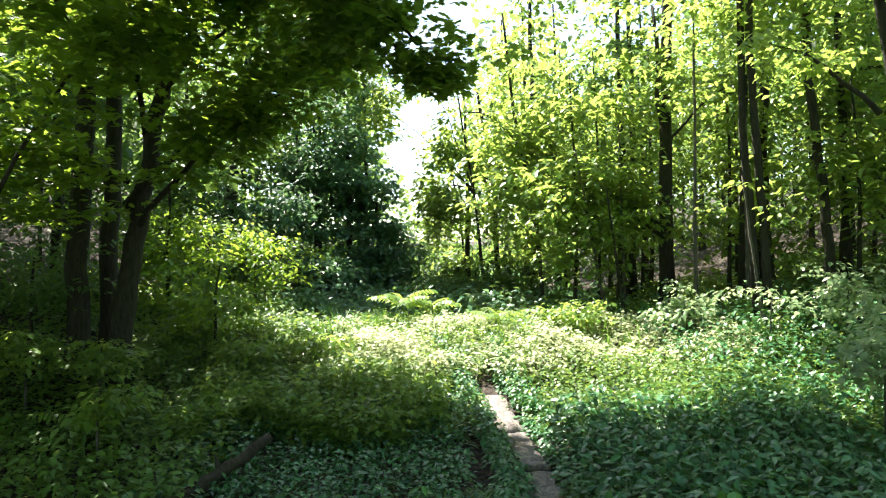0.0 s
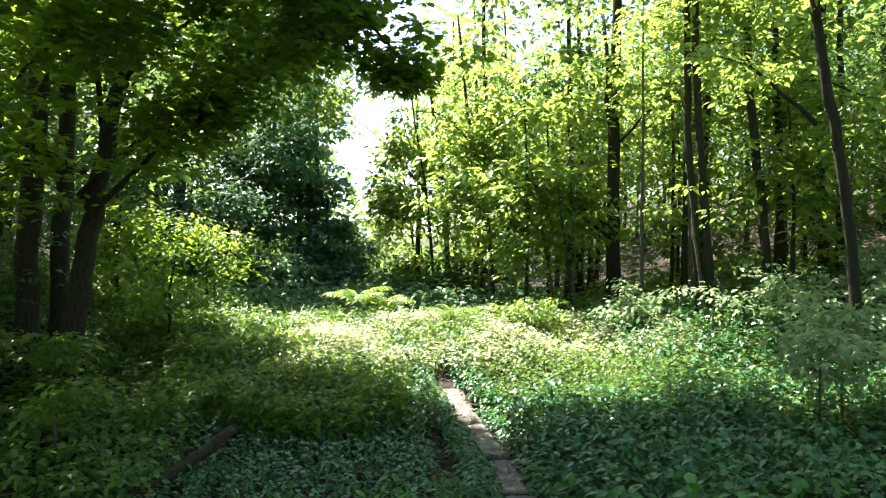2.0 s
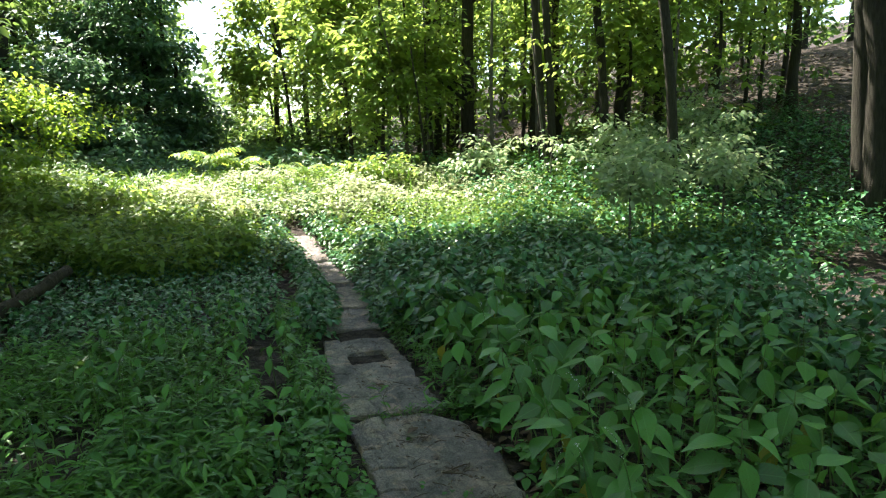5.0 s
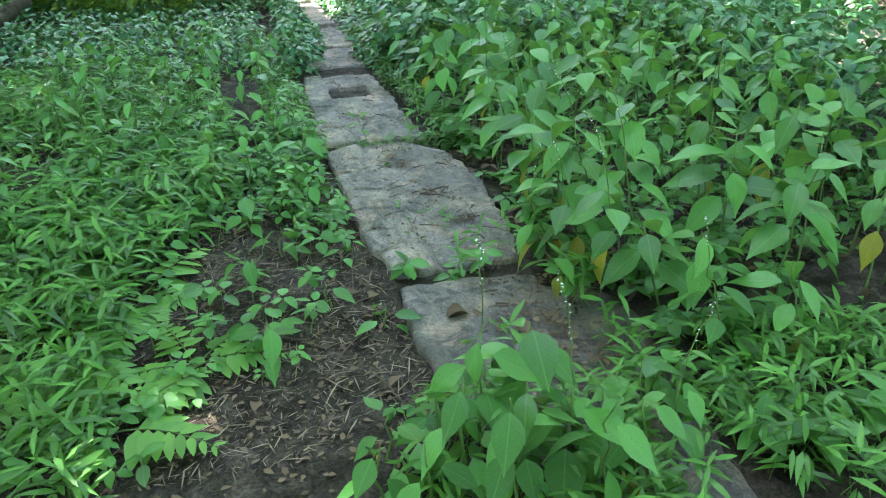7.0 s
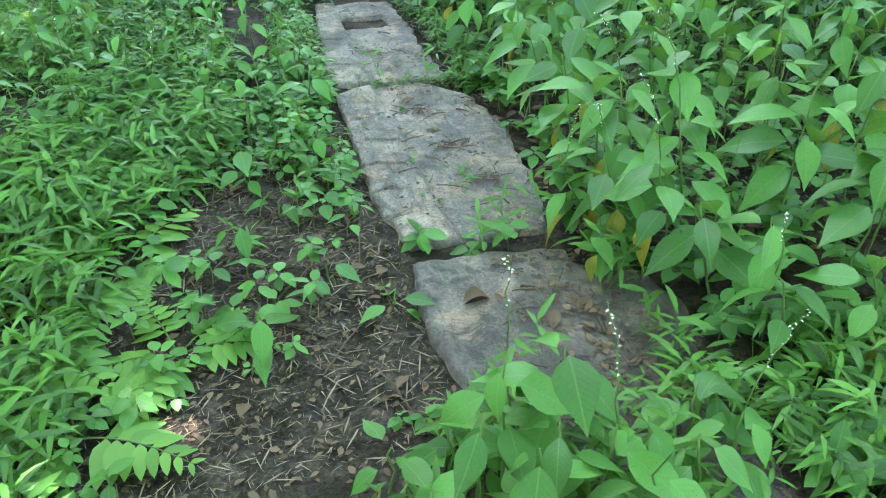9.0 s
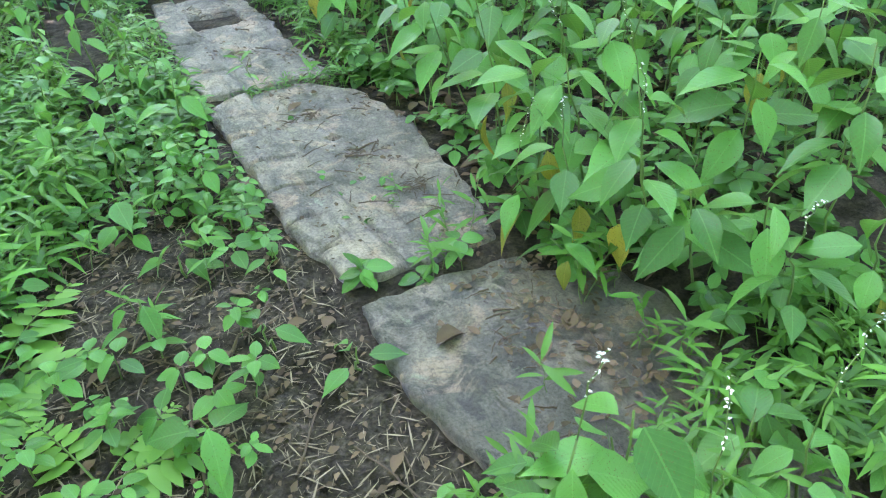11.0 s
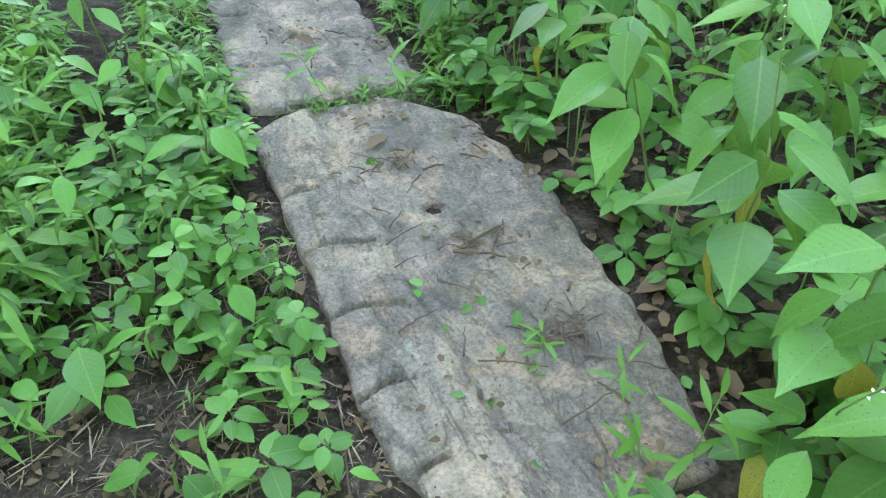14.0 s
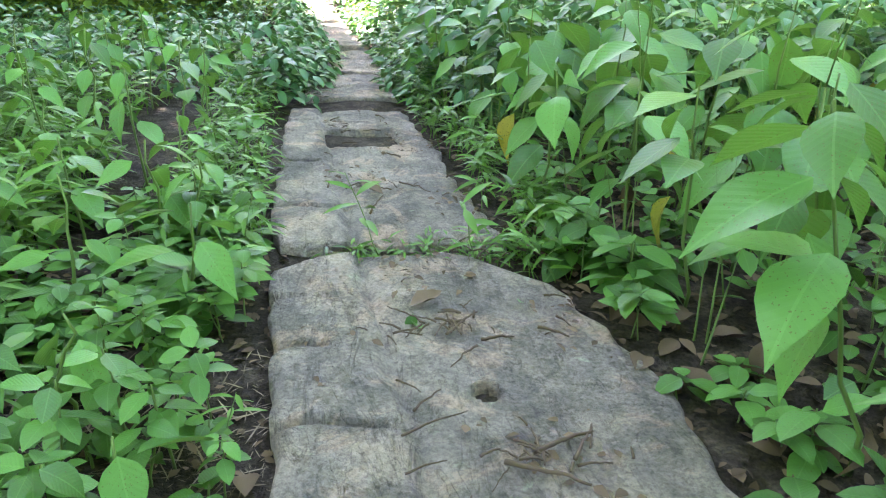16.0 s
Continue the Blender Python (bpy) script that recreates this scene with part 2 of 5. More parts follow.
# ---- mesh tools ----
def strip(length_w, profile, fold=0.1, droop=0.25, curl=0.0):
    """A leaf along +y, length 1: stations with half widths, a midrib fold and a droop. Returns vertices, faces, uvs."""
    vs, fs, uv = [], [], []
    n = len(profile)
    for i, w in enumerate(profile):
        t = i / (n - 1)
        h = w * length_w / 2
        z = -droop * t * t
        y = t * (1 - 0.18 * droop * t)
        if i == 0 or i == n - 1:
            vs.append((0, y, z))
            uv.append((0.5, t))
        else:
            vs += [(-h, y, z + fold * h * 2 - curl * h), (0, y, z), (h, y, z + fold * h * 2 - curl * h)]
            uv += [(0.5 - w / 2, t), (0.5, t), (0.5 + w / 2, t)]
    fs += [(0, 2, 1), (0, 3, 2)]
    for i in range(1, n - 2):
        a, b = 1 + 3 * (i - 1), 1 + 3 * i
        fs += [(a, a + 1, b + 1), (a, b + 1, b), (a + 1, a + 2, b + 2), (a + 1, b + 2, b + 1)]
    a, e = 1 + 3 * (n - 3), len(vs) - 1
    fs += [(a, a + 1, e), (a + 1, a + 2, e)]
    return np.array(vs, float), np.array(fs, int), np.array(uv, float)


def fan(outline, dish=0.06):
    """A lobed leaf as a fan of triangles round its middle."""
    c = np.mean(np.array(outline), axis=0)
    vs = [(c[0], c[1], dish)] + [(x, y, -dish * (x * x + (y - 0.5) ** 2) * 2) for x, y in outline]
    k = len(outline)
    fs = [(0, 1 + i, 1 + (i + 1) % k) for i in range(k)]
    uv = [(0.5 + v[0], v[1]) for v in vs]
    return np.array(vs, float), np.array(fs, int), np.array(uv, float)


OVATE_MID = strip(0.50, [0, 0.8, 1.0, 0.62, 0], 0.12, 0.28)
OVATE_LOW = strip(0.55, [0, 1.0, 0.7, 0], 0.12, 0.2)
ROUND_MID = strip(0.62, [0, 0.85, 1.0, 0.7, 0], 0.10, 0.15)
LANCE = strip(0.17, [0, 1.0, 0.75, 0], 0.10, 0.35)
BLADE = strip(0.045, [0.8, 1.0, 0.7, 0], 0.1, 0.55)
DIAMOND = (np.array([(0, 0, 0), (0.3, 0.45, 0.05), (0, 1, -0.12), (-0.3, 0.45, 0.05)], float), np.array([(0, 1, 2), (0, 2, 3)], int), np.array([(0.5, 0), (1, 0.5), (0.5, 1), (0, 0.5)], float))
MAPLE = fan([(0, 0), (0.22, 0.08), (0.5, 0.22), (0.3, 0.42), (0.42, 0.74), (0.14, 0.66), (0, 1.0), (-0.14, 0.66), (-0.42, 0.74), (-0.3, 0.42), (-0.5, 0.22), (-0.22, 0.08)])


def bases(pos, size, tilt=0.5, az=None, pitch=0.0):
    """Poses for many leaves: at pos, of that size, facing up but for a random tilt; az: the way each one points."""
    n = len(pos)
    az = rng.uniform(0, 2 * np.pi, n) if az is None else az
    p = pitch + rng.normal(0, tilt, n)
    f = np.stack([np.cos(az) * np.cos(p), np.sin(az) * np.cos(p), np.sin(p)], 1)
    side = np.stack([np.sin(az), -np.cos(az), np.zeros(n)], 1)
    up = np.cross(side, f)
    r = rng.normal(0, tilt, n)[:, None]
    s2 = side * np.cos(r) + up * np.sin(r)
    u2 = np.cross(s2, f)
    m = np.stack([s2, f, u2], 2) * np.asarray(size).reshape(-1, 1, 1)
    return m, np.asarray(pos, float)


def scatter(template, m, pos):
    vs, fs, uv = template
    n, k = len(pos), len(vs)
    v = np.einsum("nij,kj->nki", m, vs) + pos[:, None, :]
    f = fs[None] + (np.arange(n) * k)[:, None, None]
    return v.reshape(-1, 3), f.reshape(-1, 3), np.tile(uv, (n, 1))


def joined(*chunks):
    vs, fs, us, o = [], [], [], 0
    for v, f, u in chunks:
        vs.append(v), fs.append(f + o), us.append(u)
        o += len(v)
    return np.concatenate(vs), np.concatenate(fs), np.concatenate(us)


def mesh_of(name, chunk, material, smooth=True):
    v, f, uv = chunk
    me = bpy.data.meshes.new(name)
    me.vertices.add(len(v))
    me.vertices.foreach_set("co", np.ascontiguousarray(v, np.float32).ravel())
    me.loops.add(f.size)
    me.loops.foreach_set("vertex_index", np.ascontiguousarray(f, np.int32).ravel())
    me.polygons.add(len(f))
    me.polygons.foreach_set("loop_start", np.arange(0, f.size, 3, dtype=np.int32))
    me.polygons.foreach_set("use_smooth", np.full(len(f), smooth))
    layer = me.uv_layers.new(name="UVMap")
    layer.data.foreach_set("uv", np.ascontiguousarray(uv[f.ravel()], np.float32).ravel())
    me.materials.append(material)
    me.update(calc_edges=True)
    return me


def tube(points, radii, sides=7):
    """A tapered, bent tube through the points, as triangles."""
    pts = np.array(points, float)
    rad = np.array(radii, float)
    n = len(pts)
    d = np.gradient(pts, axis=0)
    d /= np.linalg.norm(d, axis=1)[:, None] + 1e-9
    ref = np.where(np.abs(d[:, 2:3]) > 0.9, np.array([[1.0, 0, 0]]), np.array([[0, 0, 1.0]]))
    a = np.cross(d, ref)
    a /= np.linalg.norm(a, axis=1)[:, None] + 1e-9
    b = np.cross(d, a)
    th = np.linspace(0, 2 * np.pi, sides, endpoint=False)
    ring = a[:, None] * np.cos(th)[None, :, None] + b[:, None] * np.sin(th)[None, :, None]
    v = (pts[:, None] + ring * rad[:, None, None]).reshape(-1, 3)
    f = []
    for i in range(n - 1):
        for j in range(sides):
            p, q = i * sides + j, i * sides + (j + 1) % sides
            f += [(p, q, q + sides), (p, q + sides, p + sides)]
    for j in range(1, sides - 1):
        f.append((0, j + 1, j))
        f.append(((n - 1) * sides, (n - 1) * sides + j, (n - 1) * sides + j + 1))
    return v, np.array(f, int), np.zeros((len(v), 2))


def bent(a, b, sag=0.0, steps=8, wobble=0.0):
    """Points from a to b, with a bow upwards and a slight wander."""
    t = np.linspace(0, 1, steps)[:, None]
    p = np.array(a, float) * (1 - t) + np.array(b, float) * t
    p[:, 2] += sag * 4 * (t * (1 - t))[:, 0]
    w = rng.normal(0, wobble, (steps, 3))
    w[0] = w[-1] = 0
    return p + w


def part(name, me, parent, label="", at=None):
    ob = new(name, me)
    ob.parent = parent
    if at is not None:
        ob.matrix_basis = at
    return tagged(ob, label)


def thing(name, at, label, category, group="", kind=""):
    ob = new(name)
    ob.empty_display_size = 0.05
    ob.matrix_basis = Matrix.Translation(at)
    return tagged(ob, label, category, group, kind)


def stuff(name, chunk, material, label, category):
    return tagged(new(name, mesh_of(name, chunk, material)), label, category, "", "stuff")


# ---- ground ----
def smooth(a, b, x):
    t = np.clip((x - a) / (b - a), 0, 1)
    return t * t * (3 - 2 * t)


def path_x(y):
    """Middle of the line of stone slabs."""
    return 1.13 + 0.20 * smooth(6.0, 8.0, y) - 0.72 * smooth(8.6, 16.0, y) - 0.3 * smooth(16, 25, y)


def rise(y):
    """The clearing climbs gently away from the walker."""
    return 0.85 * smooth(9.0, 16.0, y)


def terrain(x, y):
    return flat_terrain(x, y) + rise(np.asarray(y, float)) + 0.32 * smooth(-0.45, 0.05, -np.asarray(y, float))


def flat_terrain(x, y):
    x, y = np.asarray(x, float), np.asarray(y, float)
    right = np.maximum(0, x - 4.5) * 0.11 * smooth(7, 17, y) + 2.6 * smooth(8, 26, x) * smooth(10, 24, y)
    left = np.maximum(0, -x - 2.5) * 0.20 * smooth(8, 17, y) + 1.5 * smooth(6, 22, -x)
    mound = 0.06 * np.sin(x * 1.7 + 0.4) * np.sin(y * 1.3 + 1.0) * smooth(1.2, 3.0, np.abs(x - 1.1))
    fine = 0.012 * np.sin(x * 9.1 + y * 3.3) * np.sin(y * 8.3 - x * 2.1)
    far = 5.0 * smooth(40, 120, np.abs(x)) + 4.0 * smooth(60, 160, y)
    return -0.03 + right + left + mound + fine + far


def spaced(lo, mid_lo, mid_hi, hi, fine_n, coarse_n):
    a = mid_lo - (mid_lo - lo) * np.linspace(1, 0, coarse_n, endpoint=False) ** 2.2
    c = mid_hi + (hi - mid_hi) * np.linspace(0, 1, coarse_n + 1)[1:] ** 2.2
    return np.concatenate([a, np.linspace(mid_lo, mid_hi, fine_n), c])


gx, gy = spaced(-400, -5, 7, 400, 150, 40), spaced(-400, -1, 14, 900, 190, 45)
GX, GY = np.meshgrid(gx, gy)
gv = np.stack([GX, GY, terrain(GX, GY)], 2).reshape(-1, 3)
w = len(gx)
ii = (np.arange(len(gy) - 1)[:, None] * w + np.arange(w - 1)[None]).ravel()
gf = np.concatenate([np.stack([ii, ii + 1, ii + w + 1], 1), np.stack([ii, ii + w + 1, ii + w], 1)])
tagged(new("ground", mesh_of("ground", (gv, gf, gv[:, :2]), M_SOIL)), "dark bare forest soil with litter and low banks", "ground", "", "structure")


# ---- stone slabs ----
def slab(name, y0, y1, left, right, res, label, hole=None, strip_x=None, notch=None, cracks=(), tilt=0.0, round_far=0.0, skew=0.0, stone=M_STONE, lift=0.0):
    """A worn stone slab: left and right give the edges' x along y; the top has a wavy surface, chipped edges, cracks and pockets."""
    ny = max(8, int((y1 - y0) / res))
    nx = max(8, int(0.8 / res))
    t, u = np.linspace(0, 1, ny), np.linspace(0, 1, nx)
    T, U = np.meshgrid(t, u, indexing="ij")
    seed = y0 * 3.7
    lx = np.interp(t, np.linspace(0, 1, len(left)), left) + 0.006 * np.sin(t * 13 + seed) + 0.004 * np.sin(t * 57 + seed) + 0.008 * np.tanh(8 * np.sin(t * 9 + seed))
    rx = np.interp(t, np.linspace(0, 1, len(right)), right) + 0.007 * np.sin(t * 15 + 2 * seed) + 0.005 * np.sin(t * 61) + 0.008 * np.tanh(8 * np.sin(t * 7 + seed))
    X = lx[:, None] * (1 - U) + rx[:, None] * U
    Y = y0 + (y1 - y0) * T - round_far * T * (2 * np.abs(U - 0.42)) ** 2.4 + skew * (U - 0.5) * (1 - T) + 0.005 * np.sin(U * 17 + seed) + 0.008 * np.tanh(6 * np.sin(U * 7 + seed))
    Z = np.zeros_like(X)
    for kx, ky, amp, ph in ((5, 3, 0.0025, 0.3), (11, 7, 0.0025, 1.7), (23, 19, 0.0025, 0.9), (41, 37, 0.0012, 2.2)):
        Z += amp * np.sin(X * kx + ph + seed) * np.sin(Y * ky + 2 * ph)
    flake = np.sin(X * 6.1 + 1.3 * np.sin(Y * 3.1 + seed)) + np.sin(Y * 4.3 + 1.7 * np.sin(X * 4.7) + seed) + 0.35 * np.sin(X * 19 + Y * 13)
    Z += 0.0028 * (np.tanh((flake - 0.7) * 30) + np.tanh((flake + 0.6) * 30))
    edge = np.minimum(np.minimum(U, 1 - U) * 0.8, np.minimum(T, 1 - T) * (y1 - y0))
    Z -= 0.016 * np.exp(-edge / 0.007) * (0.7 + 0.5 * np.sin(Y * 31 + X * 13))
    if strip_x is not None:
        sx = np.interp(Y, [y0, y1], strip_x)
        Z += 0.016 * (1 - smooth(-0.006, 0.022, X - sx + 0.012 * np.sin(Y * 15) + 0.007 * np.sin(Y * 41))) - 0.010 * np.exp(-((X - sx - 0.03) / 0.016) ** 2)
    if hole is not None:
        d = np.hypot(X - hole[0], (Y - hole[1]))
        Z -= 0.15 * (1 - smooth(hole[2] * 0.9, hole[2] * 1.05, d))
    if notch is not None:
        a, b, c, e = notch
        inside = smooth(a, a + 0.015, X) * (1 - smooth(b - 0.015, b, X)) * smooth(c, c + 0.015, Y) * (1 - smooth(e - 0.015, e, Y))
        Z -= 0.10 * inside
    for cy, cw, reach, depth in cracks:
        line = cy + 0.02 * np.sin(X * 21 + cy) + 0.05 * (X - lx[:, None])
        Z -= depth * np.exp(-((Y - line) / cw) ** 2) * (1 - smooth(reach * 0.6, reach, X - lx[:, None]))
    Z += tilt * (U - 0.5)
    if lift:
        Z += rise(Y) + 0.02
    top = np.stack([X, Y, Z], 2)
    v = top.reshape(-1, 3)
    i = (np.arange(ny - 1)[:, None] * nx + np.arange(nx - 1)[None]).ravel()
    f = np.concatenate([np.stack([i, i + 1, i + nx + 1], 1), np.stack([i, i + nx + 1, i + nx], 1)])
    rim = np.concatenate([np.arange(nx), np.arange(1, ny) * nx + nx - 1, (ny - 1) * nx + np.arange(nx - 2, -1, -1), np.arange(ny - 2, 0, -1) * nx])
    low = v[rim].copy()
    low[:, 2] = -0.16
    o, k = len(v), len(rim)
    j = np.arange(k)
    j2 = (j + 1) % k
    f = np.concatenate([f, np.stack([rim[j], o + j, o + j2], 1), np.stack([rim[j], o + j2, rim[j2]], 1), np.stack([np.full(k - 2, o), o + j[2:], o + j[1:-1]], 1)])
    v = np.concatenate([v, low])
    return tagged(new("stone_slab", mesh_of("stone_slab", (v, f, v[:, :2]), stone)), label, "stone slab", "stone slabs of the path")


first_slab = slab("slab", 2.24, 4.10, [0.82, 0.76, 0.74, 0.735, 0.73], [1.42, 1.52, 1.56, 1.57, 1.50], 0.009, "worn grey sandstone slab with a drilled hole and cracked edge",
     hole=(1.18, 3.34, 0.03), strip_x=(1.02, 0.95), cracks=((2.46, 0.008, 0.14, 0.04), (2.70, 0.007, 0.2, 0.035), (2.97, 0.008, 0.24, 0.045), (3.25, 0.007, 0.26, 0.04), (3.55, 0.008, 0.14, 0.045), (3.80, 0.007, 0.1, 0.03)), round_far=0.2)
second_slab = slab("slab", 4.15, 6.15, [0.74, 0.735, 0.75, 0.80], [1.46, 1.45, 1.44, 1.42], 0.011, "long grey stone slab with a ridge, hole and dark pocket",
     hole=(1.064, 4.775, 0.03), strip_x=(0.95, 0.93), notch=(0.95, 1.30, 5.36, 5.68), cracks=((4.5, 0.012, 0.34, 0.04), (5.1, 0.012, 0.2, 0.035), (5.85, 0.012, 0.5, 0.03)))
slab("slab", 0.60, 2.12, [1.15, 0.98, 0.84, 0.78, 0.82], [1.55, 1.62, 1.72, 1.74, 1.62], 0.012, "low damp brown stone slab, muddy, partly overgrown, toned darker for plant shade", tilt=-0.05, round_far=0.04, stone=M_STONE_DAMP_SHADED)
slab("slab", 6.55, 7.45, [0.86, 0.90, 0.95], [1.46, 1.50, 1.52], 0.025, "pale worn stone slab between tall weeds", cracks=((6.9, 0.02, 0.5, 0.03),), round_far=0.05)
slab("slab", 7.55, 8.75, [0.98, 1.02, 1.02], [1.55, 1.58, 1.55], 0.025, "pale worn stone slab between tall weeds", cracks=((8.2, 0.02, 0.5, 0.03),))
slab("slab", 8.9, 10.3, [1.02, 0.98, 0.92], [1.52, 1.46, 1.40], 0.04, "pale worn stone slab leading into sunlight", lift=0.02)
slab("slab", 10.4, 11.9, [0.90, 0.84, 0.74], [1.38, 1.32, 1.24], 0.05, "pale worn stone slab leading into sunlight", lift=0.09)


def shade_fill(slab_ob, x, y, z, rx, ry):
    """A dark soil-coloured disc added in a slab's hole or pocket to paint its deep shade."""
    n = 20
    th = np.linspace(0, 2 * np.pi, n, endpoint=False)
    v = [(x, y, z)] + [(x + rx * math.cos(a), y + ry * math.sin(a), z + 0.004 * math.sin(5 * a)) for a in th]
    v += [(x + rx * math.cos(a), y + ry * math.sin(a), z - 0.03) for a in th]
    f = [(0, 1 + i, 1 + (i + 1) % n) for i in range(n)]
    for i in range(n):
        j = (i + 1) % n
        f += [(1 + i, 1 + n + i, 1 + n + j), (1 + i, 1 + n + j, 1 + j)]
    v = np.array(v, float)
    part("soil", mesh_of("soil", (v, np.array(f, int), v[:, :2]), M_SOIL), slab_ob, "dark disc painting the shade inside the hole")


# these discs blacken the two holes and the pocket in place of real shade
shade_fill(first_slab, 1.18, 3.34, -0.125, 0.03, 0.03)
shade_fill(second_slab, 1.064, 4.775, -0.12, 0.033, 0.033)
shade_fill(second_slab, 1.125, 5.52, -0.06, 0.185, 0.165)


# ---- trees ----
def sprays(centres, per, radius, size, template, tilt=0.35, flat=0.35, pitch=-0.25):
    """Leaves in flat sprays round the centres."""
    c = np.repeat(np.asarray(centres, float), per, axis=0)
    n = len(c)
    r = radius * np.sqrt(rng.uniform(0, 1, n))
    a = rng.uniform(0, 2 * np.pi, n)
    off = np.stack([r * np.cos(a), r * np.sin(a), rng.normal(0, radius * flat * 0.5, n) - 0.12 * r], 1)
    m, p = bases(c + off, size * rng.uniform(0.65, 1.25, n), tilt, a + rng.normal(0, 0.7, n), pitch)
    return scatter(template, m, p)


def ball(n, centre, radii, hollow=0.25):
    """Random places in a lumpy egg-shaped space with gaps, thinner at its heart."""
    d = rng.normal(0, 1, (n, 3))
    d /= np.linalg.norm(d, axis=1)[:, None]
    ph = rng.uniform(0, 6.28, 6)
    lump = 0.78 + 0.24 * np.sin(3.3 * d[:, 0] + ph[0]) * np.sin(2.9 * d[:, 1] + ph[1]) + 0.2 * np.sin(4.7 * d[:, 2] + ph[2] + d[:, 0])
    r = (hollow + (1 - hollow) * rng.uniform(0, 1, n)) ** 0.6 * lump
    p = np.array(centre) + d * r[:, None] * np.array(radii) * 1.12
    hole = np.sin(p[:, 0] * 2.1 + ph[3]) * np.sin(p[:, 1] * 1.8 + ph[4]) + 0.75 * np.sin(p[:, 2] * 2.6 + ph[5])
    return p[hole > -0.6]


def placed_at(p):
    """The wood's plan, set out on the climbing ground."""
    q = np.array(p, float)
    y = q[..., 1] * 1.04
    return np.stack([q[..., 0] * 1.045 - 0.05, y, q[..., 2] + 0.5 * smooth(1.0, 6.0, y) + 0.35 * smooth(9.0, 16.0, y)], -1)


def tree(label, trunk, r0, r1, limbs, crowns, leaf, bark, group="", sides=10, category="tree", name="tree"):
    """trunk: points from the ground up. limbs: (points, thick, thin). crowns: lists of (centres, per, radius, size, template)."""
    base = placed_at(trunk[0])
    base[2] = gz(base[0], base[1])
    trunk = [base] + [placed_at(q) for q in trunk[1:]]
    limbs = [(placed_at(q), a, b) for q, a, b in limbs]
    crowns = [(placed_at(q), per, radius, size, template) for q, per, radius, size, template in crowns]
    t = thing(name, base, label, category, group)
    k = np.linspace(0, len(trunk) - 1, 4 * len(trunk))
    tp = np.array(trunk, float)
    pts = np.stack([np.interp(k, np.arange(len(tp)), tp[:, i]) for i in range(3)], 1) - base
    pts[0, 2] -= 0.25
    pts[1:-1, :2] += rng.normal(0, r0 * 0.12, (len(pts) - 2, 2))
    rad = np.linspace(r0, r1, len(pts))
    rad[0] *= 1.45
    rad[1] *= 1.15
    part("trunk", mesh_of("trunk", tube(pts, rad, sides), bark), t)
    for points, a, b in limbs:
        q = np.array(points, float) - base
        part("limb", mesh_of("limb", tube(q, np.linspace(a, b, len(q)), 6), bark), t)
    chunks = []
    for centres, per, radius, size, template in crowns:
        chunks.append(sprays(np.asarray(centres) - base, per, radius, size, template))
    if chunks:
        part("crown", mesh_of("crown", joined(*chunks), leaf), t)
    return t


def along(points, n, spread):
    """Places near a limb, more of them towards its tip."""
    p = np.array(points, float)
    k = rng.uniform(0.25, 1, n) ** 0.7 * (len(p) - 1)
    c = np.stack([np.interp(k, np.arange(len(p)), p[:, i]) for i in range(3)], 1)
    return c + rng.normal(0, spread, (n, 3)) * np.array([1, 1, 0.5])


def gz(x, y):
    return float(terrain(x, y))


def gz0(x, y):
    return float(flat_terrain(x, y))


# the old maple beside the clearing, with three stems and long low limbs
lm1 = bent((-4.8, 11.5, 3.0), (-0.9, 10.4, 5.4), 0.45, 9, 0.06)
lm2 = bent((-4.6, 11.5, 2.6), (-1.9, 9.6, 4.5), 0.3, 9, 0.06)
lm3 = bent((-4.7, 11.4, 3.4), (-6.6, 8.4, 3.4), 0.5, 8, 0.06)
lm4 = bent((-4.5, 11.6, 4.2), (-3.4, 8.2, 5.4), 0.5, 8, 0.06)
lm5 = bent((-5.6, 8.9, 2.3), (-3.2, 8.3, 5.2), 0.5, 8, 0.05)
lm6 = bent((-4.4, 11.6, 4.6), (-1.2, 9.4, 6.0), 0.5, 8, 0.05)
tree("leaning dark maple with long low limbs over the clearing", [(-4.9, 11.4, gz0(-4.9, 11.4)), (-4.78, 11.45, 1.6), (-4.55, 11.55, 3.2), (-4.25, 11.7, 5.0), (-4.1, 11.8, 8.5)], 0.19, 0.11,
     [(lm1, 0.07, 0.012), (lm2, 0.06, 0.012), (lm3, 0.06, 0.012), (lm4, 0.05, 0.012), (lm5, 0.035, 0.01), (lm6, 0.05, 0.01)],
     [(along(lm1, 60, 0.35), 26, 0.42, 0.16, MAPLE), (along(lm2, 60, 0.33), 26, 0.42, 0.16, MAPLE), (along(lm3, 46, 0.4), 26, 0.42, 0.16, MAPLE), (along(lm4, 60, 0.5), 26, 0.42, 0.16, MAPLE),
      (along(lm5, 46, 0.4), 26, 0.4, 0.15, MAPLE), (along(lm6, 60, 0.45), 26, 0.42, 0.16, MAPLE), (ball(60, (-4.2, 11.0, 6.2), (3.4, 2.2, 1.6)), 22, 0.5, 0.18, MAPLE), (ball(60, (-5.4, 10.6, 3.2), (1.5, 1.4, 0.9)), 24, 0.4, 0.15, MAPLE)], M_MAPLE, M_BARK)
tree("straight dark trunk of an old tree in shade", [(-5.65, 11.6, gz0(-5.65, 11.6)), (-5.6, 11.6, 2.5), (-5.5, 11.7, 5), (-5.6, 11.8, 9)], 0.19, 0.14, [], [(ball(50, (-6.2, 11.5, 6.5), (2.2, 2, 2)), 26, 0.5, 0.18, MAPLE)], M_MAPLE, M_BARK)
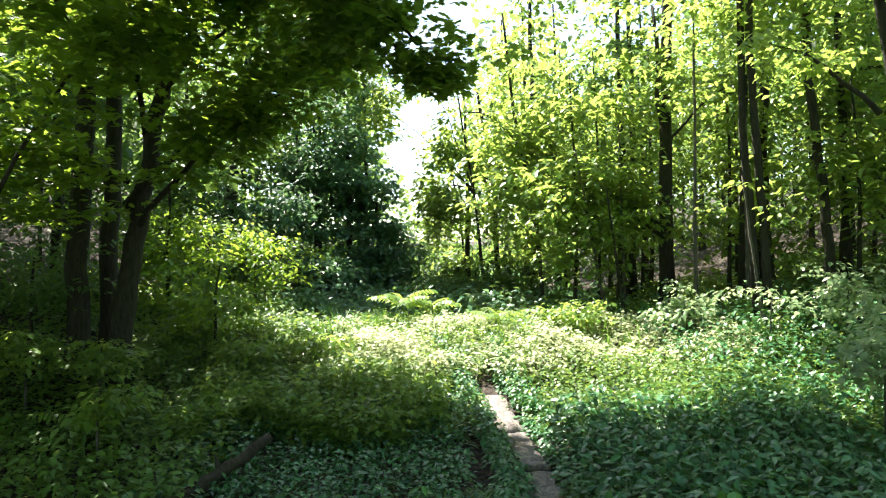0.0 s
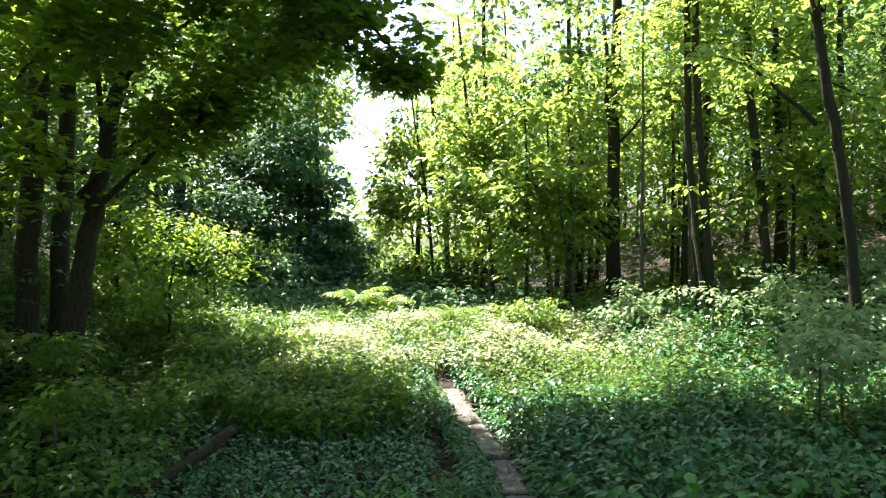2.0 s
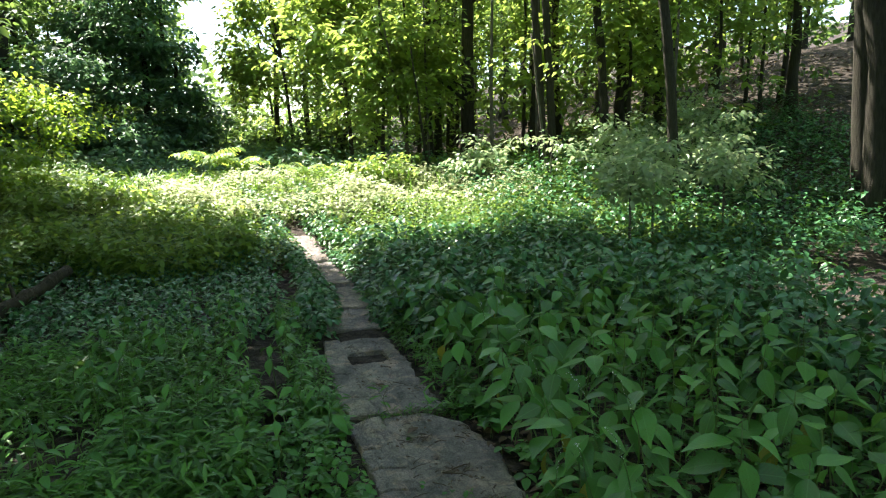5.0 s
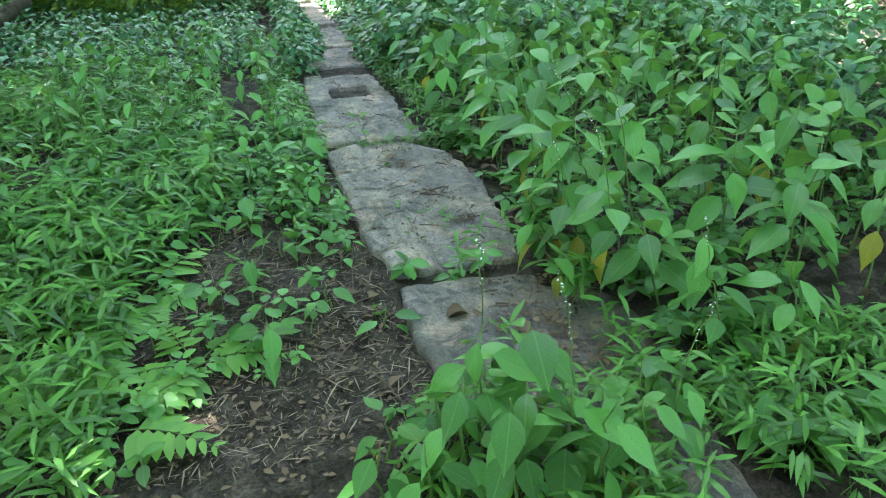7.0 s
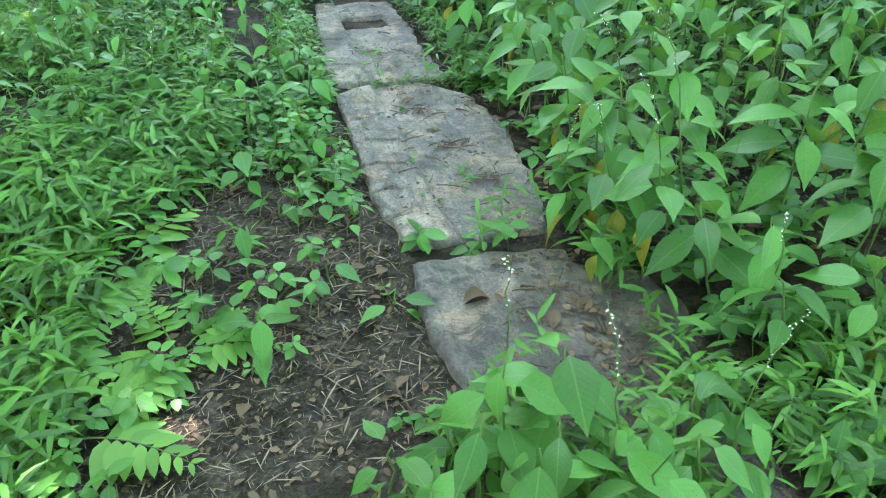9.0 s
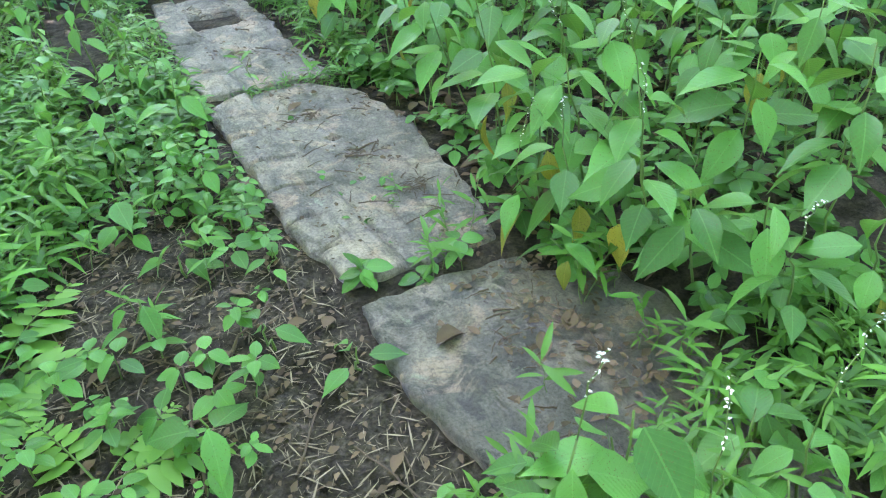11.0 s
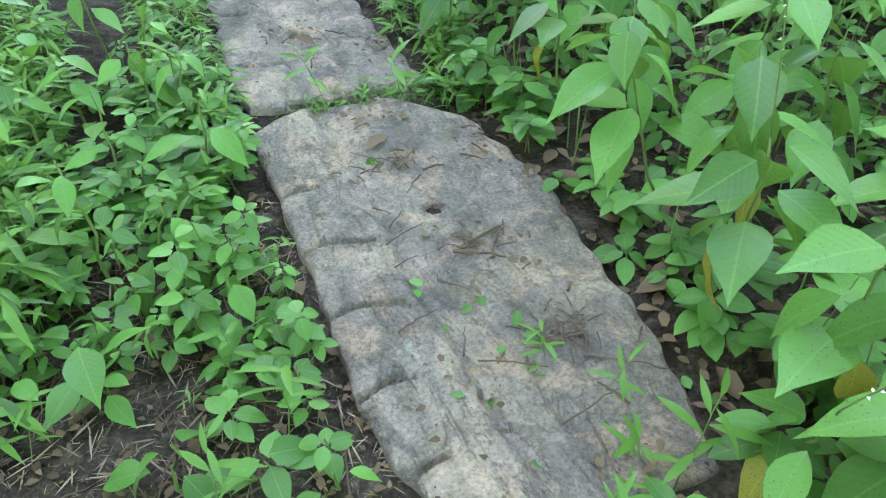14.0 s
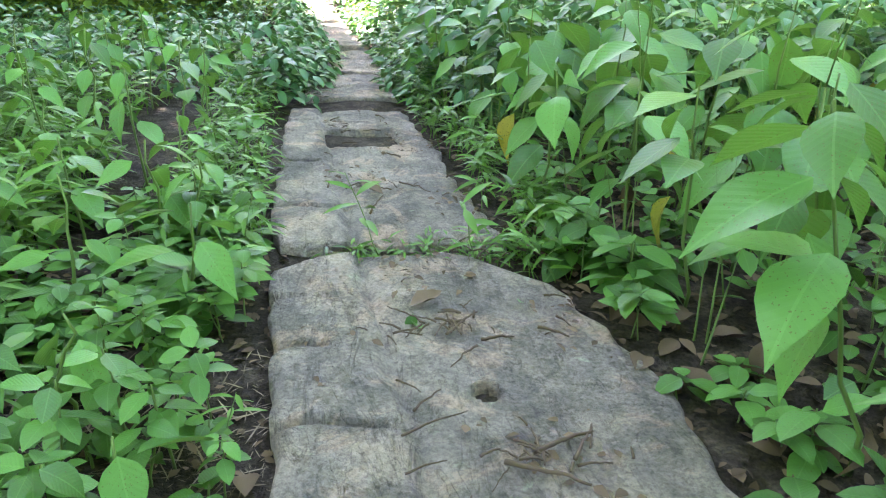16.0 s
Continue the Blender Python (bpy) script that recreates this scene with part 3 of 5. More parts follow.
tree("straight dark trunk of an old tree in shade", [(-5.45, 12.2, gz0(-5.45, 12.2)), (-5.35, 12.2, 2.5), (-5.3, 12.3, 5), (-5.2, 12.4, 9)], 0.17, 0.11, [], [(ball(40, (-5.2, 12.6, 7.5), (2.0, 2, 2)), 26, 0.5, 0.18, MAPLE)], M_MAPLE, M_BARK)

# hanging boughs of a tree beside the camera, reaching over the path
hb1 = bent((-5.0, 4.5, 6.5), (0.4, 9.6, 4.75), 0.5, 10, 0.06)
hb2 = bent((-5.0, 4.5, 6.8), (-0.6, 9.3, 5.2), 0.6, 10, 0.06)
hb3 = bent((-5.0, 4.5, 6.2), (-3.6, 7.6, 4.7), 0.4, 8, 0.06)
tree("broad dark tree reaching over the path", [(-5.2, 3.6, gz0(-5.2, 3.6)), (-5.1, 4.0, 3), (-5.0, 4.5, 6.5), (-4.9, 4.8, 11)], 0.3, 0.16, [(hb1, 0.08, 0.012), (hb2, 0.07, 0.012), (hb3, 0.06, 0.012)],
     [(along(hb1, 60, 0.30), 26, 0.34, 0.16, MAPLE), (along(hb2, 60, 0.35), 26, 0.4, 0.16, MAPLE), (along(hb3, 40, 0.35), 26, 0.4, 0.16, MAPLE), (ball(26, (0.2, 9.5, 4.95), (0.45, 0.4, 0.55)), 22, 0.26, 0.15, MAPLE), (ball(40, (-0.7, 9.3, 5.6), (0.7, 0.5, 0.6)), 24, 0.3, 0.15, MAPLE), (ball(60, (-0.3, 9.6, 6.6), (1.6, 0.8, 0.7)), 26, 0.35, 0.16, MAPLE), (ball(60, (-2.6, 9.0, 6.2), (1.6, 0.8, 0.7)), 26, 0.35, 0.16, MAPLE)], M_MAPLE, M_BARK)

# the wood on the right
f1 = bent((6.3, 18.5, 2.2), (4.9, 18.3, 3.6), -0.15, 7, 0.03)
f2 = bent((6.3, 18.5, 2.5), (3.6, 17.8, 3.3), 0.3, 8, 0.04)
f3 = bent((6.4, 18.5, 3.2), (6.0, 18.2, 8.5), -0.3, 8, 0.05)
f4 = bent((6.4, 18.5, 4.5), (7.8, 17.8, 6.2), 0.3, 7, 0.04)
tree("sunlit forked tree at the clearing's edge", [(6.36, 18.5, gz0(6.36, 18.5)), (6.34, 18.5, 3.0), (6.45, 18.45, 7.5), (6.5, 18.4, 12)], 0.22, 0.1, [(f1, 0.07, 0.02), (f2, 0.06, 0.015), (f3, 0.10, 0.04), (f4, 0.05, 0.015)],
     [(ball(150, (5.2, 18.2, 6.2), (3.0, 2.0, 3.0)), 14, 0.5, 0.25, OVATE_LOW), (along(f2, 50, 0.5), 14, 0.5, 0.25, OVATE_LOW), (along(f1, 40, 0.4), 14, 0.5, 0.25, OVATE_LOW)], M_TREE_LIT, M_BARK, "trees at the wood's edge")
tree("slender dark trunk leaning a little", [(6.87, 14.5, gz0(6.87, 14.5)), (6.78, 14.55, 2.6), (6.66, 14.6, 4.5), (6.75, 14.7, 9)], 0.10, 0.07, [], [(ball(50, (6.8, 14.6, 7.6), (2.0, 1.6, 1.6)), 14, 0.5, 0.24, OVATE_LOW)], M_TREE_LIT, M_BARK, "trees at the wood's edge")
tree("slender dark trunk leaning a little", [(7.08, 14.4, gz0(7.08, 14.4)), (6.98, 14.45, 2.6), (6.85, 14.5, 5.5), (6.8, 14.5, 10)], 0.10, 0.07, [], [(ball(50, (7.4, 14.6, 8.0), (2.0, 1.6, 1.6)), 14, 0.5, 0.24, OVATE_LOW)], M_TREE_LIT, M_BARK, "trees at the wood's edge")
rl = bent((8.3, 14.9, 5.6), (10.4, 13.6, 5.2), 0.3, 7, 0.03)
tree("slender dark trunk with one side limb", [(8.6, 14.7, gz0(8.6, 14.7)), (8.5, 14.8, 2.8), (8.28, 14.9, 5.6), (8.2, 15, 10)], 0.12, 0.08, [(rl, 0.05, 0.015)], [(along(rl, 26, 0.4), 20, 0.45, 0.18, OVATE_LOW), (ball(70, (8.2, 14.6, 7.0), (2.2, 1.8, 1.6)), 14, 0.5, 0.24, OVATE_LOW)], M_TREE_LIT, M_BARK, "trees at the wood's edge")
r4 = bent((7.25, 11.0, 4.3), (5.6, 11.4, 5.6), 0.2, 7, 0.03)
tree("curved dark trunk with an arching limb", [(8.0, 11.0, gz0(8.0, 11.0)), (7.9, 11.05, 2.2), (7.68, 11.1, 4.1), (7.36, 11.2, 6.4), (7.2, 11.2, 10)], 0.11, 0.08, [(r4, 0.05, 0.015)], [(along(r4, 26, 0.4), 20, 0.45, 0.17, OVATE_LOW), (ball(60, (7.0, 11.4, 7.2), (2.4, 1.6, 1.2)), 20, 0.5, 0.17, OVATE_LOW)], M_TREE_LIT, M_BARK, "trees at the wood's edge")
for (x, y, lean, h, r) in ((5.95, 15.5, 0.1, 8, 0.05), (4.4, 17.0, -0.75, 4.5, 0.05), (4.9, 17.4, -0.05, 5, 0.045), (7.4, 16.0, -0.1, 9, 0.08), (6.5, 13.4, -0.4, 3.4, 0.04), (8.9, 12.6, 0.2, 5, 0.05), (7.9, 17.5, 0.3, 9, 0.07)):
    tree("thin young tree in the undergrowth", [(x, y, gz0(x, y)), (x + lean * 0.5, y, h * 0.5), (x + lean, y, h)], r, r * 0.4, [], [(ball(26, (x + lean, y, h * 0.8), (0.9, 0.8, h * 0.25)), 18, 0.4, 0.16, OVATE_LOW)], M_TREE_LIT, M_BARK_GREY, "young trees", 6)

# bright backlit foliage that leans over the path
tree("bright leafy tree leaning towards the sunlit gap", [(3.4, 20.5, gz0(3.4, 20.5)), (3.2, 20.4, 3), (2.6, 20.2, 6), (2.3, 20, 9)], 0.07, 0.03, [(bent((3.2, 20.4, 3), (1.2, 20, 4.2), 0.3, 7, 0.04), 0.05, 0.012), (bent((2.8, 20.3, 5), (1.0, 19.6, 6.0), 0.4, 7, 0.04), 0.05, 0.012)],
     [(ball(240, (2.6, 19.9, 4.6), (2.3, 1.9, 3.3), 0.1), 14, 0.5, 0.25, OVATE_LOW)], M_TREE_LIT, M_BARK, "trees at the wood's edge")
tree("bright leafy tree leaning towards the sunlit gap", [(2.6, 25.5, gz0(2.6, 25.5)), (2.5, 25.4, 4), (1.9, 25, 8)], 0.12, 0.05, [(bent((2.5, 25.4, 4), (0.9, 25, 6), 0.3, 7, 0.04), 0.05, 0.012)],
     [(ball(200, (2.6, 25.2, 4.8), (2.4, 2.0, 3.6), 0.1), 20, 0.55, 0.22, OVATE_LOW)], M_TREE_LIT, M_BARK, "trees at the wood's edge")
tree("young leafy tree with low branches", [(4.6, 16.2, gz0(4.6, 16.2)), (4.4, 16.2, 1.6), (4.2, 16.2, 3.4)], 0.05, 0.02, [], [(ball(110, (3.9, 16.6, 2.3), (1.7, 1.2, 1.4), 0.1), 18, 0.4, 0.16, OVATE_LOW)], M_TREE_LIT, M_BARK, "young trees", 6)

# leafy middle storey of the wood, on both sides
for (x, y, h) in ((3.7, 17.6, 6.5), (5.0, 20.5, 8), (8.2, 19, 9), (10.2, 17, 8), (9.5, 21.5, 9), (12.2, 19, 9), (11.2, 14.2, 7), (6.9, 22.5, 9), (4.6, 23.5, 9), (13.6, 15.6, 8), (15.5, 18.5, 9), (9.4, 15.2, 6), (-9.2, 17, 7), (-7.0, 19.3, 6.5), (-11.2, 15, 8), (-10.2, 20.5, 8), (-6.4, 20.8, 6), (-8.6, 11.0, 6.5), (-10.0, 8.0, 7)):
    # lit leaf colour right of the path, dim one left
    tree("leafy young tree of the middle storey", [(x, y, gz0(x, y)), (x + 0.1, y, h * 0.5), (x, y + 0.1, h)], 0.06, 0.02, [], [(ball(115, (x, y, gz0(x, y) + h * 0.58), (1.9, 1.6, h * 0.44), 0.1), 13, 0.55, 0.27, OVATE_LOW)], M_TREE_LIT if x > 0 else M_TREE_DIM, M_BARK, "middle storey", 6)

for (x, y, h, cz, ax, n) in ((-2.5, 29, 12, 8.6, 1.5, 80), (1.5, 26.5, 9, 5.6, 1.1, 60), (-3.0, 31.5, 13, 7.6, 1.9, 190), (-4.6, 30.5, 13, 8.5, 2.3, 150), (-7.6, 29.5, 13, 8, 2.6, 150), (-10.4, 27.5, 12, 7.5, 2.6, 150), (-6.2, 34, 14, 9, 2.8, 150), (-12.6, 31, 13, 8, 3, 150), (3.9, 27.5, 12, 7.5, 2.2, 150), (5.6, 30, 13, 8, 2.6, 150), (3.6, 32, 13, 8, 2.0, 150), (8.4, 27, 12, 7.5, 2.6, 150), (11.4, 26, 12, 8, 2.8, 150), (15, 25, 12, 8, 3, 150), (3.4, 22.5, 14, 10.6, 2.0, 70), (6.3, 21.5, 14, 11.0, 2.4, 80), (9.6, 20, 14, 10.8, 2.6, 90), (12.8, 21, 14, 10.6, 2.8, 100), (7.8, 17.2, 13, 10.4, 2.2, 60), (11.6, 16.6, 13, 10.2, 2.4, 80), (-8.2, 15.8, 8, 5.2, 3.0, 170), (-10.8, 12.2, 8, 5.2, 2.8, 150), (-13.5, 9, 9, 5.5, 3, 150)):
    # leaf colour again split by side: lit on the right, dim on the left
    tree("tall leafy tree of the wood", [(x, y, gz0(x, y)), (x + 0.1, y, h * 0.5), (x, y + 0.1, h)], 0.12, 0.04, [], [(ball(n, (x, y, cz), (ax, 1.9, h - cz - 0.3), 0.1), 14, 0.6, 0.30, OVATE_LOW), (ball(40, (x, y, gz0(x, y) + 2.2), (ax, 1.5, 1.8), 0.1), 12, 0.55, 0.28, OVATE_LOW)], M_TREE_LIT if x > 0 else M_TREE_DIM, M_BARK, "tall wood trees", 7)

# vine-hung thicket left of the gap
for (cx, cy, cz, ax, ay, az, n) in ((-1.9, 26.5, 2.6, 1.6, 1.6, 2.6, 170), (-3.0, 26.8, 5.2, 1.5, 1.6, 2.3, 150), (-1.6, 25.6, 1.2, 1.3, 1.0, 1.2, 90), (-5.2, 24.5, 2.2, 2.6, 2.0, 2.6, 260), (-7.6, 23.5, 2.8, 2.2, 2.0, 2.6, 200), (-3.2, 23.8, 1.0, 2.2, 1.2, 1.2, 150), (-4.4, 28.0, 5.0, 2.4, 2.0, 4.6, 260)):
    x0, y0 = cx, cy + 0.3
    tree("dark thicket hung with vines at the clearing's end", [(x0, y0, gz0(x0, y0)), (x0 + 0.1, y0, cz), (x0, y0, cz + az * 0.6)], 0.14, 0.05, [], [(ball(n, (cx, cy, cz), (ax, ay, az), 0.2), 24, 0.5, 0.26, OVATE_LOW)], M_VINE, M_BARK, "vine thicket", 8)
for (x, y, h) in ((-0.9, 31, 1.5), (0.9, 33, 1.8), (2.0, 31, 2.2), (0.1, 38, 3.2), (0.4, 23.5, 1.1), (1.6, 23, 1.5), (-0.6, 22.5, 0.9), (1.2, 27, 1.6), (-0.3, 28, 1.6), (2.6, 22, 1.6), (1.9, 20.3, 0.9), (-1.6, 36, 3), (1.6, 37, 3)):
    tree("hazy bush at the far end of the path", [(x, y, gz0(x, y)), (x, y, h * 0.6), (x, y, h)], 0.05, 0.02, [], [(ball(80, (x, y, h * 0.6), (1.3, 1.2, h * 0.7), 0.1), 18, 0.45, 0.2, OVATE_LOW)], M_TREE_DIM, M_BARK, "far bushes", 6, "bush", "bush")

# left bank foliage under the maple
for (x, y, z, r, h, n) in ((-3.9, 13.2, 1.2, 1.2, 1.0, 90), (-6.6, 12.0, 1.6, 1.4, 1.2, 90), (-5.6, 15.5, 2.2, 1.8, 1.6, 120), (-8.5, 14, 2.5, 2.0, 1.8, 120), (-7.2, 9.0, 1.4, 1.2, 1.4, 80), (-4.2, 17.5, 1.9, 1.6, 1.2, 90)):
    tree("leafy bush on the shaded bank", [(x, y, gz0(x, y)), (x, y, z), (x + 0.1, y, z + h * 0.6)], 0.04, 0.015, [], [(ball(n, (x, y, z), (r, r * 0.9, h), 0.1), 20, 0.4, 0.15, OVATE_LOW)], M_MAPLE if x > -6 else M_TREE_DIM, M_BARK, "bank bushes", 6, "bush", "bush")

# woods behind: a few kinds of slender tree, repeated
far_kinds = []
for i in range(3):
    h = (11, 14, 12)[i]
    far_kinds.append(tree("slender woodland tree with a high crown", [(60 + 8 * i, -60, 0), (60.15 + 8 * i, -60, h * 0.4), (60 + 8 * i, -59.8, h * 0.95)], (0.13, 0.17, 0.10)[i], 0.05,
                          [(bent((60.1 + 8 * i, -60, h * 0.45), (61.4 + 8 * i, -60, h * 0.6), 0.2, 6, 0.04), 0.04, 0.012)],
                          [(ball(90, (60 + 8 * i, -60, h * 0.72), (2.3, 2.3, h * 0.3), 0.15), 18, 0.6, 0.24, OVATE_LOW), (ball(20, (60 + 8 * i, -60, h * 0.3), (1.4, 1.4, h * 0.16)), 14, 0.45, 0.2, OVATE_LOW)], M_TREE_DIM, M_BARK, "woodland trees", 7))
spots = []
for _ in range(900):
    x, y = rng.uniform(-30, 32), rng.uniform(15, 52)
    if (-3.2 - 0.05 * y < x < 3.2 + 0.08 * y and y < 60) or (x < 0 and (y < 22 or x > -8)) or (x > 0 and x < 9 and y < 20):
        continue
    if all((x - a) ** 2 + (y - b) ** 2 > 5.5 for a, b in spots):
        spots.append((x, y))
    if len(spots) > 120:
        break
for i, (x, y) in enumerate(spots):
    k = far_kinds[i % 3]
    m = Matrix.Translation((x, y, gz(x, y) - 0.1)) @ Matrix.Rotation(rng.uniform(0, 6.28), 4, "Z")
    if i < 3:
        far_kinds[i].matrix_basis = m
    else:
        copy_thing(k, m)

# the mass of the far wood, all round the clearing
def wood_mass(n, ring0, ring1, a0, a1, height, size, gap):
    ang, rad = rng.uniform(a0, a1, n), rng.uniform(ring0, ring1, n)
    fx, fy = rad * np.sin(ang), rad * np.cos(ang) + 3
    fh = rng.uniform(0, 1, n) ** 0.8 * (height + 3 * np.sin(fx * 0.35) + 2 * np.sin(fy * 0.9 + 1))
    if gap:
        keep = ~((fx > -2.6 - 0.02 * fy) & (fx < 2.0 + 0.03 * fy) & (fh > 6.6 + 1.6 * np.sin(fx * 2.0)))
        fx, fy, fh = fx[keep], fy[keep], fh[keep]
    fm, fp = bases(np.stack([fx, fy, terrain(fx, fy) + fh], 1), size * rng.uniform(0.6, 1.2, len(fx)), 0.5)
    return scatter(DIAMOND, fm, fp)


stuff("far_wood", wood_mass(34000, 38, 75, -1.05, 1.05, 16, 0.8, True), M_TREE_DIM, "hazy green mass of distant woodland trees", "woods")
# unseen ring behind and beside the walker, added to cut low sky light
stuff("far_wood", wood_mass(26000, 15, 30, 1.05, 5.23, 15, 0.8, False), M_TREE_DIM, "unseen mass of leaves added behind the walker to block low light", "woods")

fx, fy = rng.uniform(-8, 9, 3600), rng.uniform(40, 80, 3600)
fm, fp = bases(np.stack([fx, fy, terrain(fx, fy) + rng.uniform(0, 2.2, 3600)], 1), rng.uniform(0.4, 0.9, 3600), 0.5)
stuff("far_wood", scatter(DIAMOND, fm, fp), M_TREE_DIM, "low hazy bushes at the far end of the clearing", "woods")

# overhead crowns added mostly out of view, placed to block sun and sky light
for i, (x, y, cx, cy, cz, ax, ay, az, n) in enumerate(((-8.5, -2, -7.0, 1.5, 10, 5, 6, 1.8, 190), (9.5, 3, 9.8, 2, 10.5, 4, 5, 1.8, 90), (-8, 7, -3.6, 8.4, 10.5, 4.2, 3.6, 1.6, 220), (10.8, 9, 8.5, 11, 11, 3.5, 3.5, 1.8, 60), (5.5, -9, 2, -9, 10.5, 6, 4.5, 1.8, 150), (-6.0, -9, -6, -8, 10.5, 6, 5, 1.8, 120), (10.5, 6.0, 0.0, 8.3, 11.0, 3.8, 4.4, 1.4, 290), (-12.5, 14.0, -9.8, 16.5, 10, 3.8, 4, 1.6, 160), (-6.8, 24.0, -4.2, 24.6, 9.8, 3.0, 2.4, 2.2, 180), (-9.0, 9.0, -2.0, 10.6, 10.8, 2.4, 1.6, 1.2, 150), (11.0, 7.5, -0.2, 12.6, 11.4, 2.4, 1.9, 1.2, 170), (11.6, 10.0, 1.2, 14.6, 12.4, 2.6, 1.4, 1.0, 150), (-11.0, 12.0, -2.6, 14.4, 12.2, 2.2, 1.5, 1.0, 130), (-12.0, 13.0, -5.0, 16.2, 12.8, 3.0, 1.6, 1.0, 60), (-13.5, 17.0, -7.4, 18.6, 13.2, 2.6, 2.0, 1.0, 80), (7.5, -3.5, 2.0, -2.4, 10.0, 4.5, 3.2, 1.6, 230), (-6.5, -4.0, -2.5, -3.8, 9.8, 4.0, 3.2, 1.6, 210), (8.2, 0.0, 5.4, 0.8, 10.0, 3.2, 3.2, 1.5, 170))):
    tree("tall tree added with its crown placed to shade the path", [(x, y, gz0(x, y)), (x * 0.95, y, 5), (x * 0.85, y + 0.1 * (cy - y), cz)], 0.26, 0.1, [(bent((x * 0.9, y, cz - 3.2), (cx, cy, cz), 0.6, 8, 0.08), 0.11, 0.03)],
         [(ball(int(n * 1.5), (cx, cy, cz), (ax, ay, az), 0.05), 26, 0.75, 0.34, OVATE_LOW)], M_TREE_DIM, M_BARK, "shade trees")


# ---- plants by the path ----
def leaf_mesh(name, template, material):
    return mesh_of(name, template, material)


LEAF_GREEN = [leaf_mesh("leaf", strip(w, prof, fold, droop), M_JUMP) for w, prof, fold, droop in (
    (0.52, [0, 0.62, 0.93, 1.0, 0.86, 0.58, 0.22, 0], 0.12, 0.25), (0.46, [0, 0.55, 0.9, 1.0, 0.9, 0.62, 0.25, 0], 0.16, 0.42), (0.56, [0, 0.7, 1.0, 0.98, 0.8, 0.5, 0.2, 0], 0.07, 0.15))]
LEAF_BROWN = leaf_mesh("leaf", strip(0.34, [0, 0.6, 0.95, 1.0, 0.8, 0.5, 0.2, 0], 0.5, 0.7), M_DEAD)
LEAF_YELLOW = leaf_mesh("leaf", strip(0.46, [0, 0.6, 0.95, 1.0, 0.8, 0.5, 0.2, 0], 0.2, 0.55), M_YELLOW)


def leaf_pose(at, az, pitch, size, roll=0.0):
    return Matrix.Translation(at) @ Matrix.Rotation(az - math.pi / 2, 4, "Z") @ Matrix.Rotation(pitch, 4, "X") @ Matrix.Rotation(roll, 4, "Y") @ Matrix.Scale(size, 4)


def broad_plant(x, y, height, leaves, size, label, lean=(0, 0), spike=False, yellow=0, group="broad-leaved plants"):
    """An upright weed with large pointed oval leaves set alternately up a bent stem."""
    z = gz(x, y)
    t = thing("broad_leaved_plant", (x, y, z), label, "plant", group)
    top = (lean[0], lean[1], height)
    pts = bent((0, 0, -0.03), top, 0.0, 7, 0.008)
    part("stem", mesh_of("stem", tube(pts, np.linspace(0.006, 0.0025, 7), 5), M_STEM), t)
    az = rng.uniform(0, 6.28)
    low = 0.5 if height > 0.45 else 0.3
    for i in range(leaves):
        k = low + (1 - low) * (i + 0.3) / leaves
        a = np.array([np.interp(k * 6, np.arange(7), pts[:, j]) for j in range(3)])
        az += 2.4 + rng.normal(0, 0.35)
        pet = 0.03 + 0.03 * (1 - k)
        a = a + np.array([math.cos(az) * pet, math.sin(az) * pet, 0.012])
        s = size * (1.1 - 0.35 * abs(k - 0.65)) * rng.uniform(0.75, 1.15)
        old = i < yellow
        part("leaf", LEAF_YELLOW if old else LEAF_GREEN[i % 3], t, "yellowing leaf" if old else "", leaf_pose(a, az, rng.normal(-0.32 if not old else -0.9, 0.26), s, rng.normal(0, 0.25)))
    if height > 0.55 and rng.uniform() < 0.5:
        az += 1.7
        part("leaf", LEAF_BROWN, t, "withered brown leaf", leaf_pose(pts[1] + np.array([0, 0, 0.02]), az, -1.1, size * 0.6))
    if spike:
        e = (lean[0] * 1.5 + rng.uniform(-0.12, 0.12), lean[1] * 1.5 + rng.uniform(-0.14, 0.05), height + rng.uniform(0.22, 0.4))
        sp = bent(top, e, 0.05, 8, 0.004)
        beads = np.array([[np.interp(q, np.arange(8), sp[:, j]) for j in range(3)] for q in np.linspace(2.2, 7, 15)])
        bm_, bp_ = bases(beads, 0.009, 0.4)
        s_ob = part("flower_spike", mesh_of("flower_spike", tube(sp, np.linspace(0.0024, 0.001, 8), 4), M_STEM), t, "thin stalk with tiny white flowers")
        tagged(part("flower", mesh_of("flower", scatter(OVATE_LOW, bm_, bp_), M_FLOWER), s_ob, "tiny white flowers"), kind="stuff")
    return t


TALL = "tall weed with large pointed oval green leaves"
